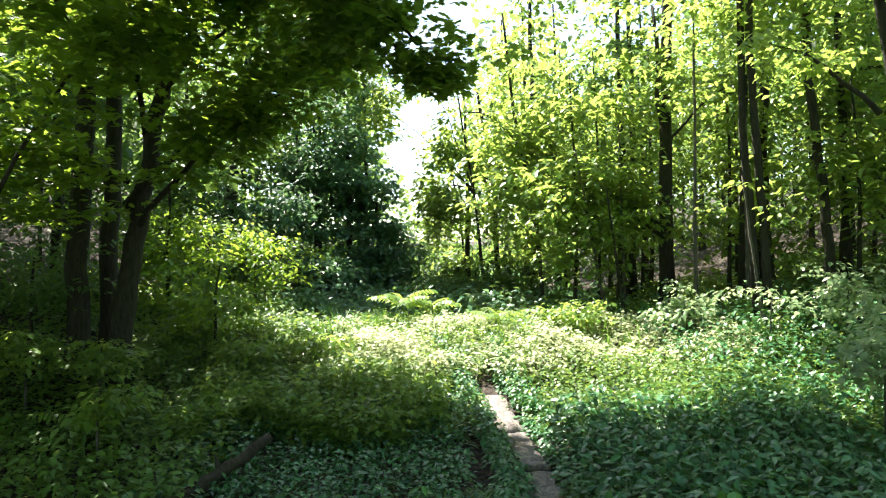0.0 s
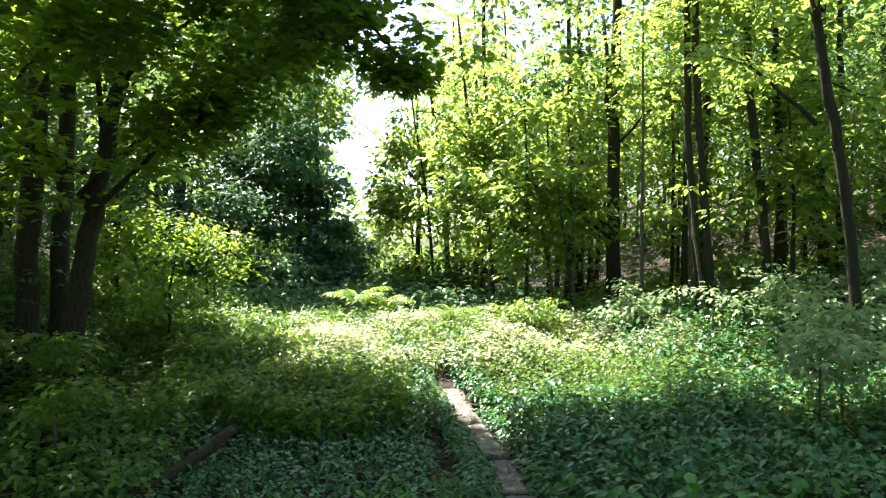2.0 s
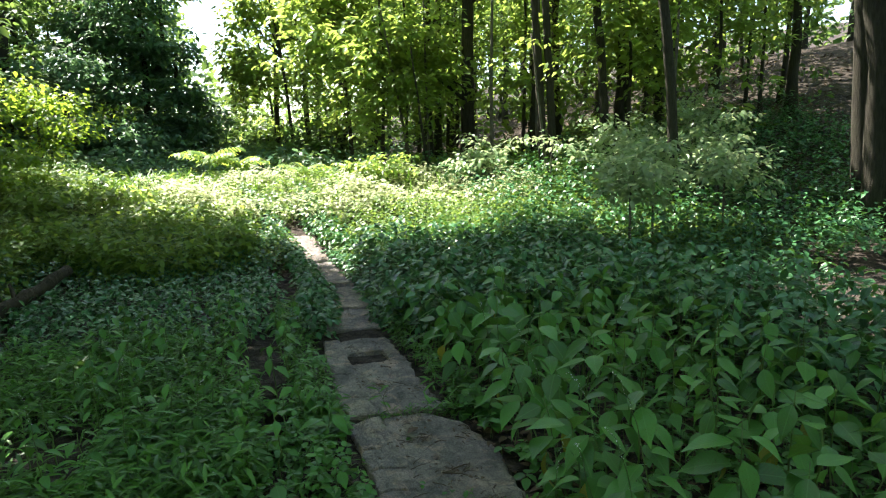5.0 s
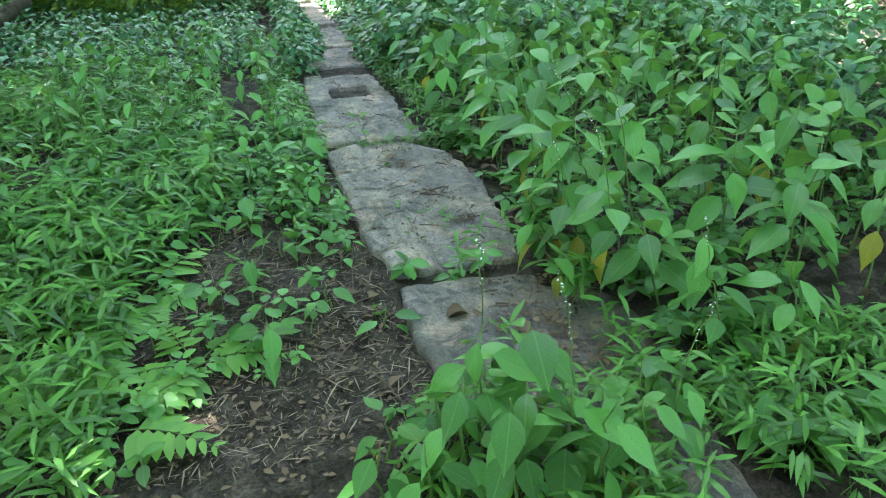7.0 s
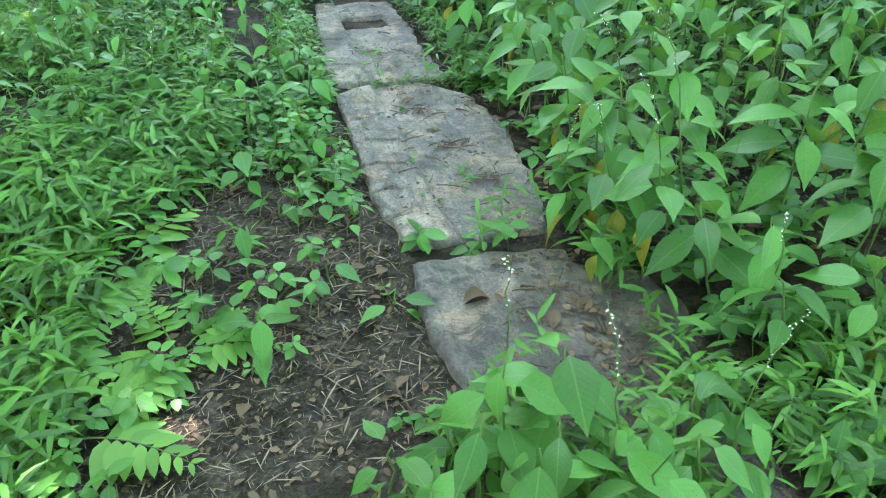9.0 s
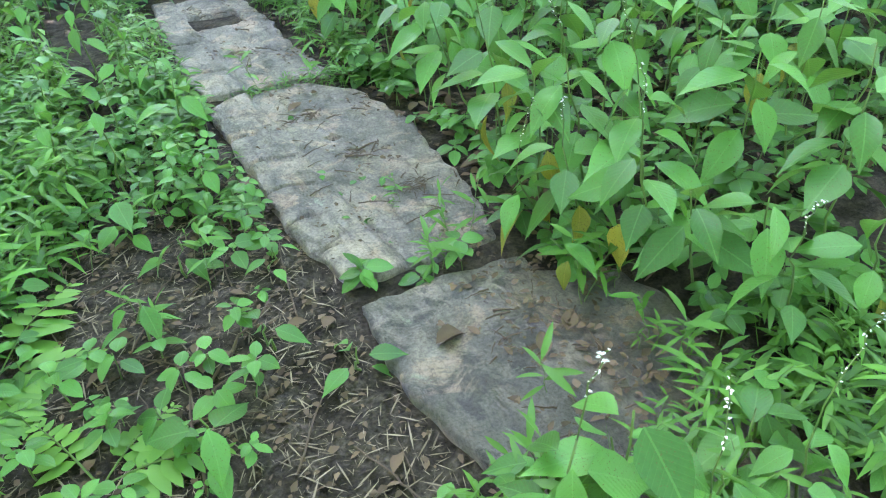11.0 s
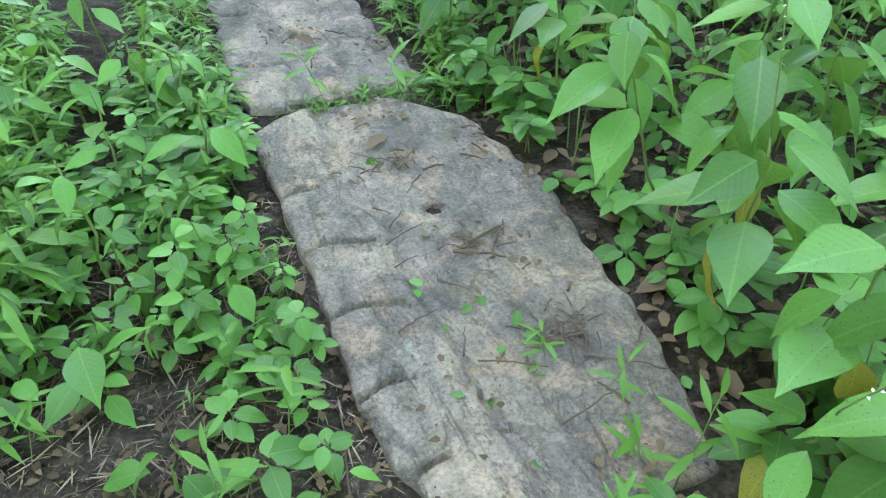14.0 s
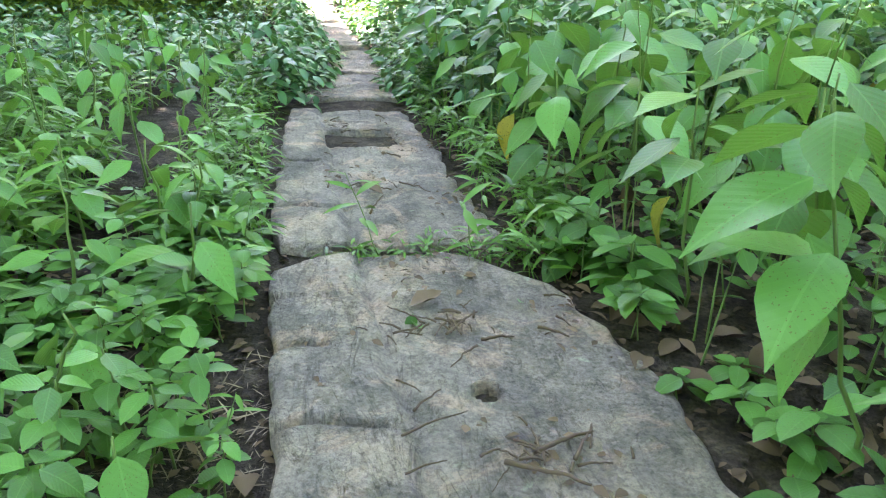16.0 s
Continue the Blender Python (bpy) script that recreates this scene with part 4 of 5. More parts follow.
# edge of the bed, beside the slabs
edge = [(1.78, 1.80, 0.60, 9, 0.20, 1), (1.84, 1.66, 0.50, 9, 0.18, 0), (1.90, 1.95, 0.66, 9, 0.21, 0), (2.02, 1.55, 0.5, 8, 0.18, 0), (1.72, 2.06, 0.50, 8, 0.20, 1), (1.70, 2.34, 0.66, 10, 0.20, 1), (1.74, 2.62, 0.68, 10, 0.20, 1), (1.80, 3.02, 0.70, 10, 0.20, 0), (1.82, 2.2, 0.74, 10, 0.21, 0), (1.86, 2.8, 0.72, 10, 0.2, 1), (1.84, 3.35, 0.68, 9, 0.19, 0), (1.84, 3.7, 0.62, 9, 0.18, 1), (1.78, 4.0, 0.56, 8, 0.18, 0),
        (1.66, 4.35, 0.55, 9, 0.2, 0), (1.72, 4.8, 0.6, 9, 0.21, 1), (1.75, 5.3, 0.6, 9, 0.2, 0), (1.78, 5.9, 0.62, 9, 0.2, 0), (1.72, 6.5, 0.6, 8, 0.2, 0), (1.64, 2.24, 0.36, 7, 0.17, 2), (1.62, 1.92, 0.26, 5, 0.15, 2), (1.95, 1.36, 0.40, 7, 0.17, 0), (2.2, 1.28, 0.42, 8, 0.17, 1)]
for i, (x, y, h, n, s, yl) in enumerate(edge):
    broad_plant(x, y, h, n, s, TALL + " beside the stone path", (rng.uniform(-0.26, -0.14) if y < 3.2 else rng.uniform(-0.14, 0), rng.uniform(-0.14, -0.02) if y < 3.2 else rng.uniform(-0.1, 0.04)), i % 2 == 0, yl)
# the bed itself
placed = [(e[0], e[1]) for e in edge]
tries = 0
while len(placed) < 132 and tries < 6000:
    tries += 1
    x, y = rng.uniform(1.9, 4.0), rng.uniform(1.4, 6.0)
    if all((x - a) ** 2 + (y - b) ** 2 > 0.075 for a, b in placed):
        placed.append((x, y))
        broad_plant(x, y, rng.uniform(0.62, 0.8), 9, rng.uniform(0.15, 0.2) + 0.05 * (x < 2.3), TALL + " in the dense bed", (rng.uniform(-0.08, 0.06), rng.uniform(-0.1, 0.04)), rng.uniform() < 0.22, int(rng.uniform() < 0.12))
# the clump in front, on the near slab
for (x, y, h, n, s, sp, yl) in ((0.72, 1.26, 0.62, 9, 0.15, True, 1), (0.84, 1.24, 0.58, 9, 0.17, False, 0), (0.62, 1.16, 0.50, 8, 0.15, False, 0), (0.96, 1.14, 0.44, 7, 0.17, True, 0), (0.98, 1.02, 0.46, 7, 0.17, False, 1), (0.60, 1.26, 0.36, 7, 0.13, False, 0), (0.52, 1.08, 0.36, 6, 0.14, False, 0),
                                (0.78, 1.12, 0.48, 8, 0.14, False, 0), (0.90, 1.32, 0.42, 8, 0.13, False, 0), (1.04, 1.2, 0.34, 7, 0.14, False, 0), (0.68, 1.36, 0.34, 7, 0.11, False, 0), (0.82, 1.42, 0.30, 7, 0.10, False, 0), (0.74, 1.02, 0.5, 7, 0.15, False, 0), (1.14, 1.08, 0.36, 6, 0.16, False, 0),
                                (1.22, 1.28, 0.34, 7, 0.15, False, 0), (1.30, 1.16, 0.32, 7, 0.14, True, 0), (0.46, 1.30, 0.30, 6, 0.12, False, 1), (1.34, 1.34, 0.26, 6, 0.13, False, 0), (0.40, 1.16, 0.28, 6, 0.12, False, 0)):
    broad_plant(x + 0.1, y - 0.27, h * 0.9, n, s, "leafy weed growing through the near slab's edge", (rng.uniform(-0.03, 0.03), rng.uniform(-0.02, 0.04)), sp, yl)
# weeds left of the slabs
left = []
tries = 0
while len(left) < 55 and tries < 6000:
    tries += 1
    x, y = rng.uniform(-1.2, 0.55), rng.uniform(3.3, 7.0)
    if x > 0.3 and y < 3.9:
        continue
    if all((x - a) ** 2 + (y - b) ** 2 > 0.085 for a, b in left):
        left.append((x, y))
        broad_plant(x, y, rng.uniform(0.3, 0.46) + 0.1 * min(1, max(0, y - 4.2)), 8, rng.uniform(0.09, 0.14), "broad-leaved weed beside the path, dull green", (rng.uniform(-0.05, 0.05), rng.uniform(-0.05, 0.05)), rng.uniform() < 0.1, 0, "weeds left of the path")
for (x, y, h, n, s) in ((0.52, 3.05, 0.20, 6, 0.15), (0.38, 3.35, 0.26, 6, 0.16), (0.2, 2.95, 0.2, 6, 0.14), (0.55, 3.75, 0.32, 7, 0.16), (0.42, 4.2, 0.36, 7, 0.16), (0.33, 2.62, 0.16, 5, 0.13), (0.62, 2.5, 0.1, 4, 0.09), (0.15, 2.35, 0.16, 5, 0.12), (0.70, 1.86, 0.10, 5, 0.11), (0.25, 1.72, 0.2, 5, 0.15), (0.5, 2.1, 0.12, 4, 0.11), (0.05, 3.3, 0.3, 7, 0.16)):
    broad_plant(x, y, h, n, s, "small broad-leaved seedling on bare soil", (rng.uniform(-0.03, 0.03), rng.uniform(-0.03, 0.03)), False, 0, "seedlings by the slabs")


# ---- ferns ----
LEAFLET_FERN = leaf_mesh("leaflet", strip(0.40, [0, 0.85, 1.0, 0.8, 0.55, 0], 0.05, 0.12), M_FERN)
LEAFLET_SUMAC = leaf_mesh("leaflet", strip(0.36, [0, 1.0, 0.8, 0], 0.05, 0.2), M_SUMAC_LEAF)


def frond_of(t, pts, thick, leaflet, m, p):
    """A frond: its rib, with every leaflet a piece of its own."""
    rib = part("frond", mesh_of("frond", tube(pts, np.linspace(thick, thick * 0.35, len(pts)), 4), M_STEM), t)
    for a, b in zip(m, p):
        q = Matrix([list(row) for row in a]).to_4x4()
        q.translation = b
        part("leaflet", leaflet, rib, "", q)


def fern(x, y, fronds, length, start=0.0):
    t = thing("fern", (x, y, gz(x, y)), "light green fern with broad toothed fronds on soil", "fern", "ferns")
    for i in range(fronds):
        az = start + i * 6.28 / fronds + rng.normal(0, 0.25)
        L = length * rng.uniform(0.8, 1.15)
        r = np.linspace(0, 1, 9)
        px, pz = L * r, L * (0.55 * r - 0.42 * r * r)
        pts = np.stack([px * math.cos(az), px * math.sin(az), pz], 1)
        pos, dirs, size = [], [], []
        for k in np.linspace(0.30, 0.98, 8):
            c = np.array([np.interp(k * 8, np.arange(9), pts[:, j]) for j in range(3)])
            for sgn in (-1, 1):
                pos.append(c), dirs.append(az + sgn * (1.25 - 0.5 * k)), size.append(L * (0.42 * (1 - k) + 0.10))
        m, p = bases(np.array(pos), np.array(size), 0.08, np.array(dirs), -0.12)
        frond_of(t, pts, 0.004, LEAFLET_FERN, m, p)


fern(-0.30, 2.36, 6, 0.40, 0.3)
fern(-0.04, 1.82, 5, 0.34, 0.8)
fern(-0.55, 2.0, 6, 0.42, 1.2)
fern(-0.75, 2.6, 6, 0.4, 0.1)
fern(-0.3, 1.5, 5, 0.36, 0.5)


# ---- seedlings and grass sprigs ----
LEAF_ROUND = [leaf_mesh("leaf", strip(w, [0, 0.8, 1.0, 0.9, 0.6, 0], 0.1, d), M_JUMP) for w, d in ((0.62, 0.2), (0.7, 0.35), (0.55, 0.1))]
LEAF_LANCE = [leaf_mesh("leaf", strip(w, [0, 0.8, 1.0, 0.7, 0], 0.12, d), M_GRASS) for w, d in ((0.17, 0.4), (0.2, 0.2))]


def rosette(height, leaves, size):
    t = thing("herb_seedling", (0, 0, 0), "small green herb seedling with oval leaves on soil", "plant", "herb seedlings")
    part("stem", mesh_of("stem", tube(bent((0, 0, -0.03), (0.01, 0, height), 0, 4, 0.003), np.linspace(0.003, 0.0018, 4), 4), M_STEM), t)
    for i in range(leaves):
        az = i * 6.28 / leaves * 1.02 + rng.normal(0, 0.25)
        part("leaf", LEAF_ROUND[i % 3], t, "", leaf_pose((0.008 * math.cos(az), 0.008 * math.sin(az), height * (0.75 + 0.25 * (i % 2))), az, rng.normal(-0.05, 0.2), size * rng.uniform(0.7, 1.2), rng.normal(0, 0.2)))
    return t


def sprig(height, leaves, size):
    t = thing("grass_sprig", (0, 0, 0), "slender bright green stilt grass sprig", "grass", "stilt grass sprigs")
    pts = bent((0, 0, -0.03), (height * 0.3, height * 0.1, height), 0.02, 6, 0.004)
    part("stem", mesh_of("stem", tube(pts, np.linspace(0.0022, 0.0012, 6), 4), M_STEM), t)
    for i in range(leaves):
        k = 0.3 + 0.7 * (i + 0.5) / leaves
        a = np.array([np.interp(k * 5, np.arange(6), pts[:, j]) for j in range(3)])
        part("leaf", LEAF_LANCE[i % 2], t, "", leaf_pose(a, i * 2.75 + rng.normal(0, 0.3), rng.normal(0.3, 0.2), size * rng.uniform(0.7, 1.15), rng.normal(0, 0.3)))
    return t


def repeat(kinds, places, lo, hi, z=None):
    """Sets the kinds out over the places, turned and sized at random."""
    for i, (x, y) in enumerate(places):
        g = gz(x, y) if z is None else z
        m = Matrix.Translation((x, y, g)) @ Matrix.Rotation(rng.uniform(0, 6.28), 4, "Z") @ Matrix.Rotation(rng.normal(0, 0.1), 4, "X")
        s = rng.uniform(lo, hi)
        if i < len(kinds):
            kinds[i].matrix_basis = m
        else:
            ob = copy_thing(kinds[i % len(kinds)], m)
            ob.scale = (s, s, s)


places = []
for _ in range(4000):
    x, y = rng.uniform(-0.6, 0.70), rng.uniform(1.25, 3.7)
    dense = math.sin(x * 5 + 1) * math.sin(y * 4.1) + 0.9 * float(smooth(0.25, -0.3, x)) + 0.9 * float(smooth(2.5, 3.4, y))
    if dense + rng.normal(0, 0.25) > 0.55 and not (x < 0.1 and 1.6 < y < 2.6 and rng.uniform() < 0.6) and all((x - a) ** 2 + (y - b) ** 2 > 0.004 for a, b in places):
        places.append((x, y))
    if len(places) >= 150:
        break
repeat([rosette(0.07, 6, 0.06), rosette(0.11, 7, 0.07), rosette(0.04, 5, 0.05), rosette(0.13, 8, 0.065), rosette(0.08, 4, 0.085)], places, 0.7, 1.25)
fringe = [(rng.uniform(0.32, 0.70), rng.uniform(2.85, 5.2)) for _ in range(48)]
repeat([rosette(0.09, 7, 0.055), rosette(0.16, 8, 0.06), rosette(0.22, 9, 0.06)], fringe, 0.7, 1.3)
repeat([rosette(0.10, 7, 0.10), rosette(0.16, 8, 0.11), rosette(0.06, 6, 0.09)], [(rng.uniform(1.60, 1.80), rng.uniform(2.1, 4.6)) for _ in range(56)] + [(rng.uniform(1.7, 2.4), rng.uniform(1.2, 2.0)) for _ in range(30)] + [(rng.uniform(1.66, 2.1), rng.uniform(0.75, 1.5)) for _ in range(16)] + [(rng.uniform(1.5, 1.62), rng.uniform(1.95, 2.25)) for _ in range(5)] + [(rng.uniform(0.84, 1.32), rng.uniform(2.1, 2.24)) for _ in range(3)], 0.7, 1.2)
places = [(rng.uniform(1.12, 1.62), rng.uniform(1.3, 1.95)) for _ in range(9)] + [(rng.uniform(0.9, 1.3), rng.uniform(2.12, 2.32)) for _ in range(8)] + [(rng.uniform(0.56, 0.68), rng.uniform(2.6, 4.2)) for _ in range(9)] + [(rng.uniform(0.6, 1.35), rng.uniform(0.65, 1.3)) for _ in range(60)] + [(rng.uniform(1.3, 2.0), rng.uniform(0.7, 1.5)) for _ in range(12)] + [(1.16, 2.62), (1.22, 2.66), (1.3, 2.52), (1.33, 4.02), (1.38, 3.98), (1.05, 4.1)] + [(rng.uniform(0.0, 0.66), rng.uniform(2.2, 4.0)) for _ in range(22)]
repeat([sprig(0.16, 6, 0.11), sprig(0.22, 7, 0.13), sprig(0.10, 5, 0.08), sprig(0.28, 8, 0.13)], places, 0.45, 0.95, -0.01)


# ---- carpets of small plants ----
def carpet(n, x0, x1, y0, y1, keep=None):
    x, y = rng.uniform(x0, x1, n), rng.uniform(y0, y1, n)
    if keep is not None:
        k = keep(x, y)
        x, y = x[k], y[k]
    return x, y


def off_path(x, y, gap=0.42):
    return np.abs(x - path_x(y)) > gap


def upright(x, y, height, per, size, template, spread, tilt=0.3, pitch=-0.1, low=0.25):
    """Leafy stems: per leaves each, up to that height over the ground at x, y."""
    h = np.repeat(height, per)
    X, Y = np.repeat(x, per), np.repeat(y, per)
    k = low + (1 - low) * rng.uniform(0, 1, len(X))
    a = rng.uniform(0, 6.28, len(X))
    pos = np.stack([X + spread * np.cos(a), Y + spread * np.sin(a), terrain(X, Y) + h * k], 1)
    m, p = bases(pos, size * rng.uniform(0.7, 1.25, len(X)), tilt, a, pitch)
    return scatter(template, m, p)


def stalks(x, y, height, r=0.003):
    z = terrain(x, y)
    v = np.array([(-1, 0, 0), (1, 0, 0), (0, 1.6, 0), (0, 0.4, 1)], float)
    f = np.array([(0, 1, 3), (1, 2, 3), (2, 0, 3)], int)
    n = len(x)
    m = np.zeros((n, 3, 3))
    m[:, 0, 0] = m[:, 1, 1] = r
    m[:, 2, 2] = height
    m[:, 0, 2] = rng.normal(0, 0.05, n)
    m[:, 1, 2] = rng.normal(0, 0.05, n)
    return scatter((v, f, np.zeros((4, 2))), m, np.stack([x, y, z - 0.01], 1))


# broad-leaved bed farther along, to the right
x, y = carpet(1300, 1.5, 5.2, 5.6, 10.5, lambda x, y: off_path(x, y, 0.55))
h = rng.uniform(0.45, 0.75, len(x))
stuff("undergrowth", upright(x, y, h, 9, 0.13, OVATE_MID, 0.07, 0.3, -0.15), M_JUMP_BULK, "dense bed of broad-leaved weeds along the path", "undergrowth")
stuff("weed_stems", stalks(x, y, h, 0.004), M_STEM, "thin green stems of the weed bed", "stems")
x, y = carpet(500, 3.7, 6.0, 1.6, 6.0)
h = rng.uniform(0.55, 0.85, len(x))
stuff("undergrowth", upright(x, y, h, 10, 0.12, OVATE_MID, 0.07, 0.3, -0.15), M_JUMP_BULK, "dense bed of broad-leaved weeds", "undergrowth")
y = rng.uniform(6.2, 14.5, 1000)
sd = rng.choice([-1, 1], 1000)
x = path_x(y) + sd * rng.uniform(0.21, 0.58, 1000)
h = rng.uniform(0.06, 0.24, len(x)) + 0.25 * smooth(0.2, 0.5, np.abs(x - path_x(y)))
stuff("undergrowth", upright(x, y, h, 7, 0.09, OVATE_MID, 0.05, 0.3, -0.1), M_JUMP_BULK, "weeds leaning over the narrow stone path", "undergrowth")
# low layer under the bed
x, y = carpet(800, 1.9, 4.2, 1.8, 6.2)
stuff("low_herbs", upright(x, y, rng.uniform(0.04, 0.24, len(x)), 5, 0.08, ROUND_MID, 0.04, 0.3, -0.1, 0.5), M_HERB, "low shaded herbs under the taller weeds", "herbs")
x, y = carpet(240, 1.66, 4.0, 1.9, 6.2)
stuff("weed_stems", stalks(x, y, rng.uniform(0.35, 0.6, len(x)), 0.004), M_STEM, "thin bare stems under the weeds", "stems")
# left of the path: weeds and stilt grass
x, y = carpet(1500, -3.4, 0.5, 6.6, 11.5, lambda x, y: off_path(x, y, 0.5))
h = rng.uniform(0.12, 0.36, len(x)) + 0.12 * smooth(9, 11, y)
stuff("undergrowth", upright(x, y, h, 8, 0.085, OVATE_MID, 0.05, 0.3, -0.1), M_JUMP_BULK, "shaded broad-leaved weeds left of the path", "undergrowth")


def grass(n, x0, x1, y0, y1, h0, h1, size, keep=None, per=6):
    x, y = carpet(n, x0, x1, y0, y1, keep)
    h = rng.uniform(h0, h1, len(x))
    return joined(upright(x, y, h, per, size, LANCE, 0.012, 0.3, 0.2, 0.2), stalks(x, y, h, 0.002))


def patchy(x, y):
    return np.sin(x * 2.3 + 1) * np.sin(y * 1.9) + rng.normal(0, 0.4, len(x)) > -0.35


stuff("stilt_grass", grass(3900, -3.2, 0.15, 2.6, 6.5, 0.12, 0.34, 0.13, lambda x, y: (x < 0.1 - 0.25 * np.maximum(0, 3.3 - y)) & patchy(x, y)), M_GRASS, "bright green stilt grass beside the path", "grass")
stuff("stilt_grass", grass(900, -2.4, -0.3, 0.8, 2.7, 0.1, 0.26, 0.12), M_GRASS, "bright green stilt grass beside the path", "grass")
stuff("stilt_grass", grass(560, 1.45, 3.4, 0.35, 1.35, 0.06, 0.22, 0.11, lambda x, y: x + 0.55 * y > 2.12), M_GRASS, "bright green stilt grass below the weed bed", "grass")
stuff("stilt_grass", grass(60, 0.62, 1.35, 0.55, 1.2, 0.06, 0.24, 0.12), M_GRASS, "stilt grass growing over the near slab", "grass")
stuff("stilt_grass", grass(60, 0.85, 1.55, 4.06, 4.2, 0.02, 0.08, 0.06), M_GRASS, "tiny grass growing in the joint between slabs", "grass")
stuff("stilt_grass", grass(320, 0.42, 0.70, 4.0, 8.0, 0.05, 0.24, 0.09), M_GRASS, "stilt grass fringing the slabs", "grass")
stuff("stilt_grass", grass(260, 1.48, 1.75, 3.9, 8.0, 0.05, 0.3, 0.10), M_GRASS, "stilt grass fringing the slabs", "grass")
# low herbs on and beside the bare soil
x, y = carpet(1500, -0.9, 0.72, 1.2, 4.6, lambda x, y: (np.sin(x * 5 + 1) * np.sin(y * 4.1) + rng.normal(0, 0.35, len(x)) + 0.9 * smooth(0.1, -0.5, x) + 0.8 * smooth(2.7, 3.4, y) > 0.55) & (x < 0.66))
far = (y > 3.5) | ((x < -0.2) & (y > 2.7))
x, y = x[far], y[far]
stuff("low_herbs", upright(x, y, rng.uniform(0.03, 0.15, len(x)), 6, 0.075, ROUND_MID, 0.014, 0.2, 0.05, 0.72), M_HERB, "small round-leaved herbs on dark soil", "herbs")
x, y = carpet(20, 0.95, 1.5, 2.1, 3.95, lambda x, y: np.abs(y - 3.35) > 0.3)
stuff("low_herbs", upright(x, y, rng.uniform(0.02, 0.06, len(x)), 3, 0.05, ROUND_MID, 0.025, 0.25, 0.0), M_HERB, "tiny herbs rooted in the slab's cracks", "herbs")
# the sunlit meadow and the weeds round it
x, y = carpet(11000, -5.5, 8.5, 8.5, 17.5, lambda x, y: (off_path(x, y, 0.36) | (y > 12.6)) & ((y > 10) | (x > 3)))
h = rng.uniform(0.3, 0.75, len(x)) * (0.75 + 0.35 * np.sin(x * 1.1) * np.sin(y * 0.9 + 1)) * np.where(y > 13, 0.8, 1)
stuff("meadow", joined(upright(x, y, h, 9, 0.085, OVATE_LOW, 0.06, 0.35, 0.0), stalks(x, y, h, 0.004)), M_MEADOW, "waist-high meadow weeds in sun and shade", "meadow")
x, y = carpet(4500, -9, 14, 15, 25, lambda x, y: off_path(x, y, 0.4))
h = rng.uniform(0.2, 0.55, len(x))
stuff("meadow", upright(x, y, h, 6, 0.17, OVATE_LOW, 0.1, 0.35, 0.0), M_MEADOW, "weeds and seedlings under the far trees", "undergrowth")
# band of whitened grass that paints the sun's glare into the clearing
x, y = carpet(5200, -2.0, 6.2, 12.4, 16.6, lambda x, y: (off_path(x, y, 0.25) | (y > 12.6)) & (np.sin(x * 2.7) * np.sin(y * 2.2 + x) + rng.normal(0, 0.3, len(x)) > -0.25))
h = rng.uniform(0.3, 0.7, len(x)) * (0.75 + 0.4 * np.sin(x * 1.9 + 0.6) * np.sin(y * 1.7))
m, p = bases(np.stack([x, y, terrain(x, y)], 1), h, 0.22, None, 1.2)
stuff("pale_grass", joined(scatter(BLADE, m, p), upright(x, y, h, 5, 0.10, OVATE_LOW, 0.03, 0.3, 0.0, 0.7)), M_SUN_GLARE, "grass coloured near white for the sun glare of the clearing", "grass")
x, y = carpet(4200, -5, 5, 14, 21)
h = rng.uniform(0.35, 0.8, len(x))
m, p = bases(np.stack([x, y, terrain(x, y)], 1), h, 0.15, None, 1.25)
stuff("tall_grass", scatter(BLADE, m, p), M_GRASS, "pale tall grass in the sunlit clearing", "grass")


x, y = carpet(2600, -4, 5, 18, 42, lambda x, y: off_path(x, y, 0.1))
h = rng.uniform(0.3, 1.1, len(x))
stuff("undergrowth", upright(x, y, h, 6, 0.22, OVATE_LOW, 0.12, 0.35, 0.0), M_VINE, "dim undergrowth along the far path", "undergrowth")


x, y = carpet(1300, -3.6, 0.2, 9.6, 12.0, lambda x, y: off_path(x, y, 0.35) & (np.sin(x * 2.3 + 1) * np.sin(y * 3.1) + rng.normal(0, 0.3, len(x)) > -0.1))
h = rng.uniform(0.4, 0.85, len(x))
stuff("tall_weeds", joined(upright(x, y, h, 9, 0.12, OVATE_LOW, 0.07, 0.3, -0.1), stalks(x, y, h, 0.004)), M_SUMAC, "bright yellow-green tall weeds at the sunlit edge", "weeds")


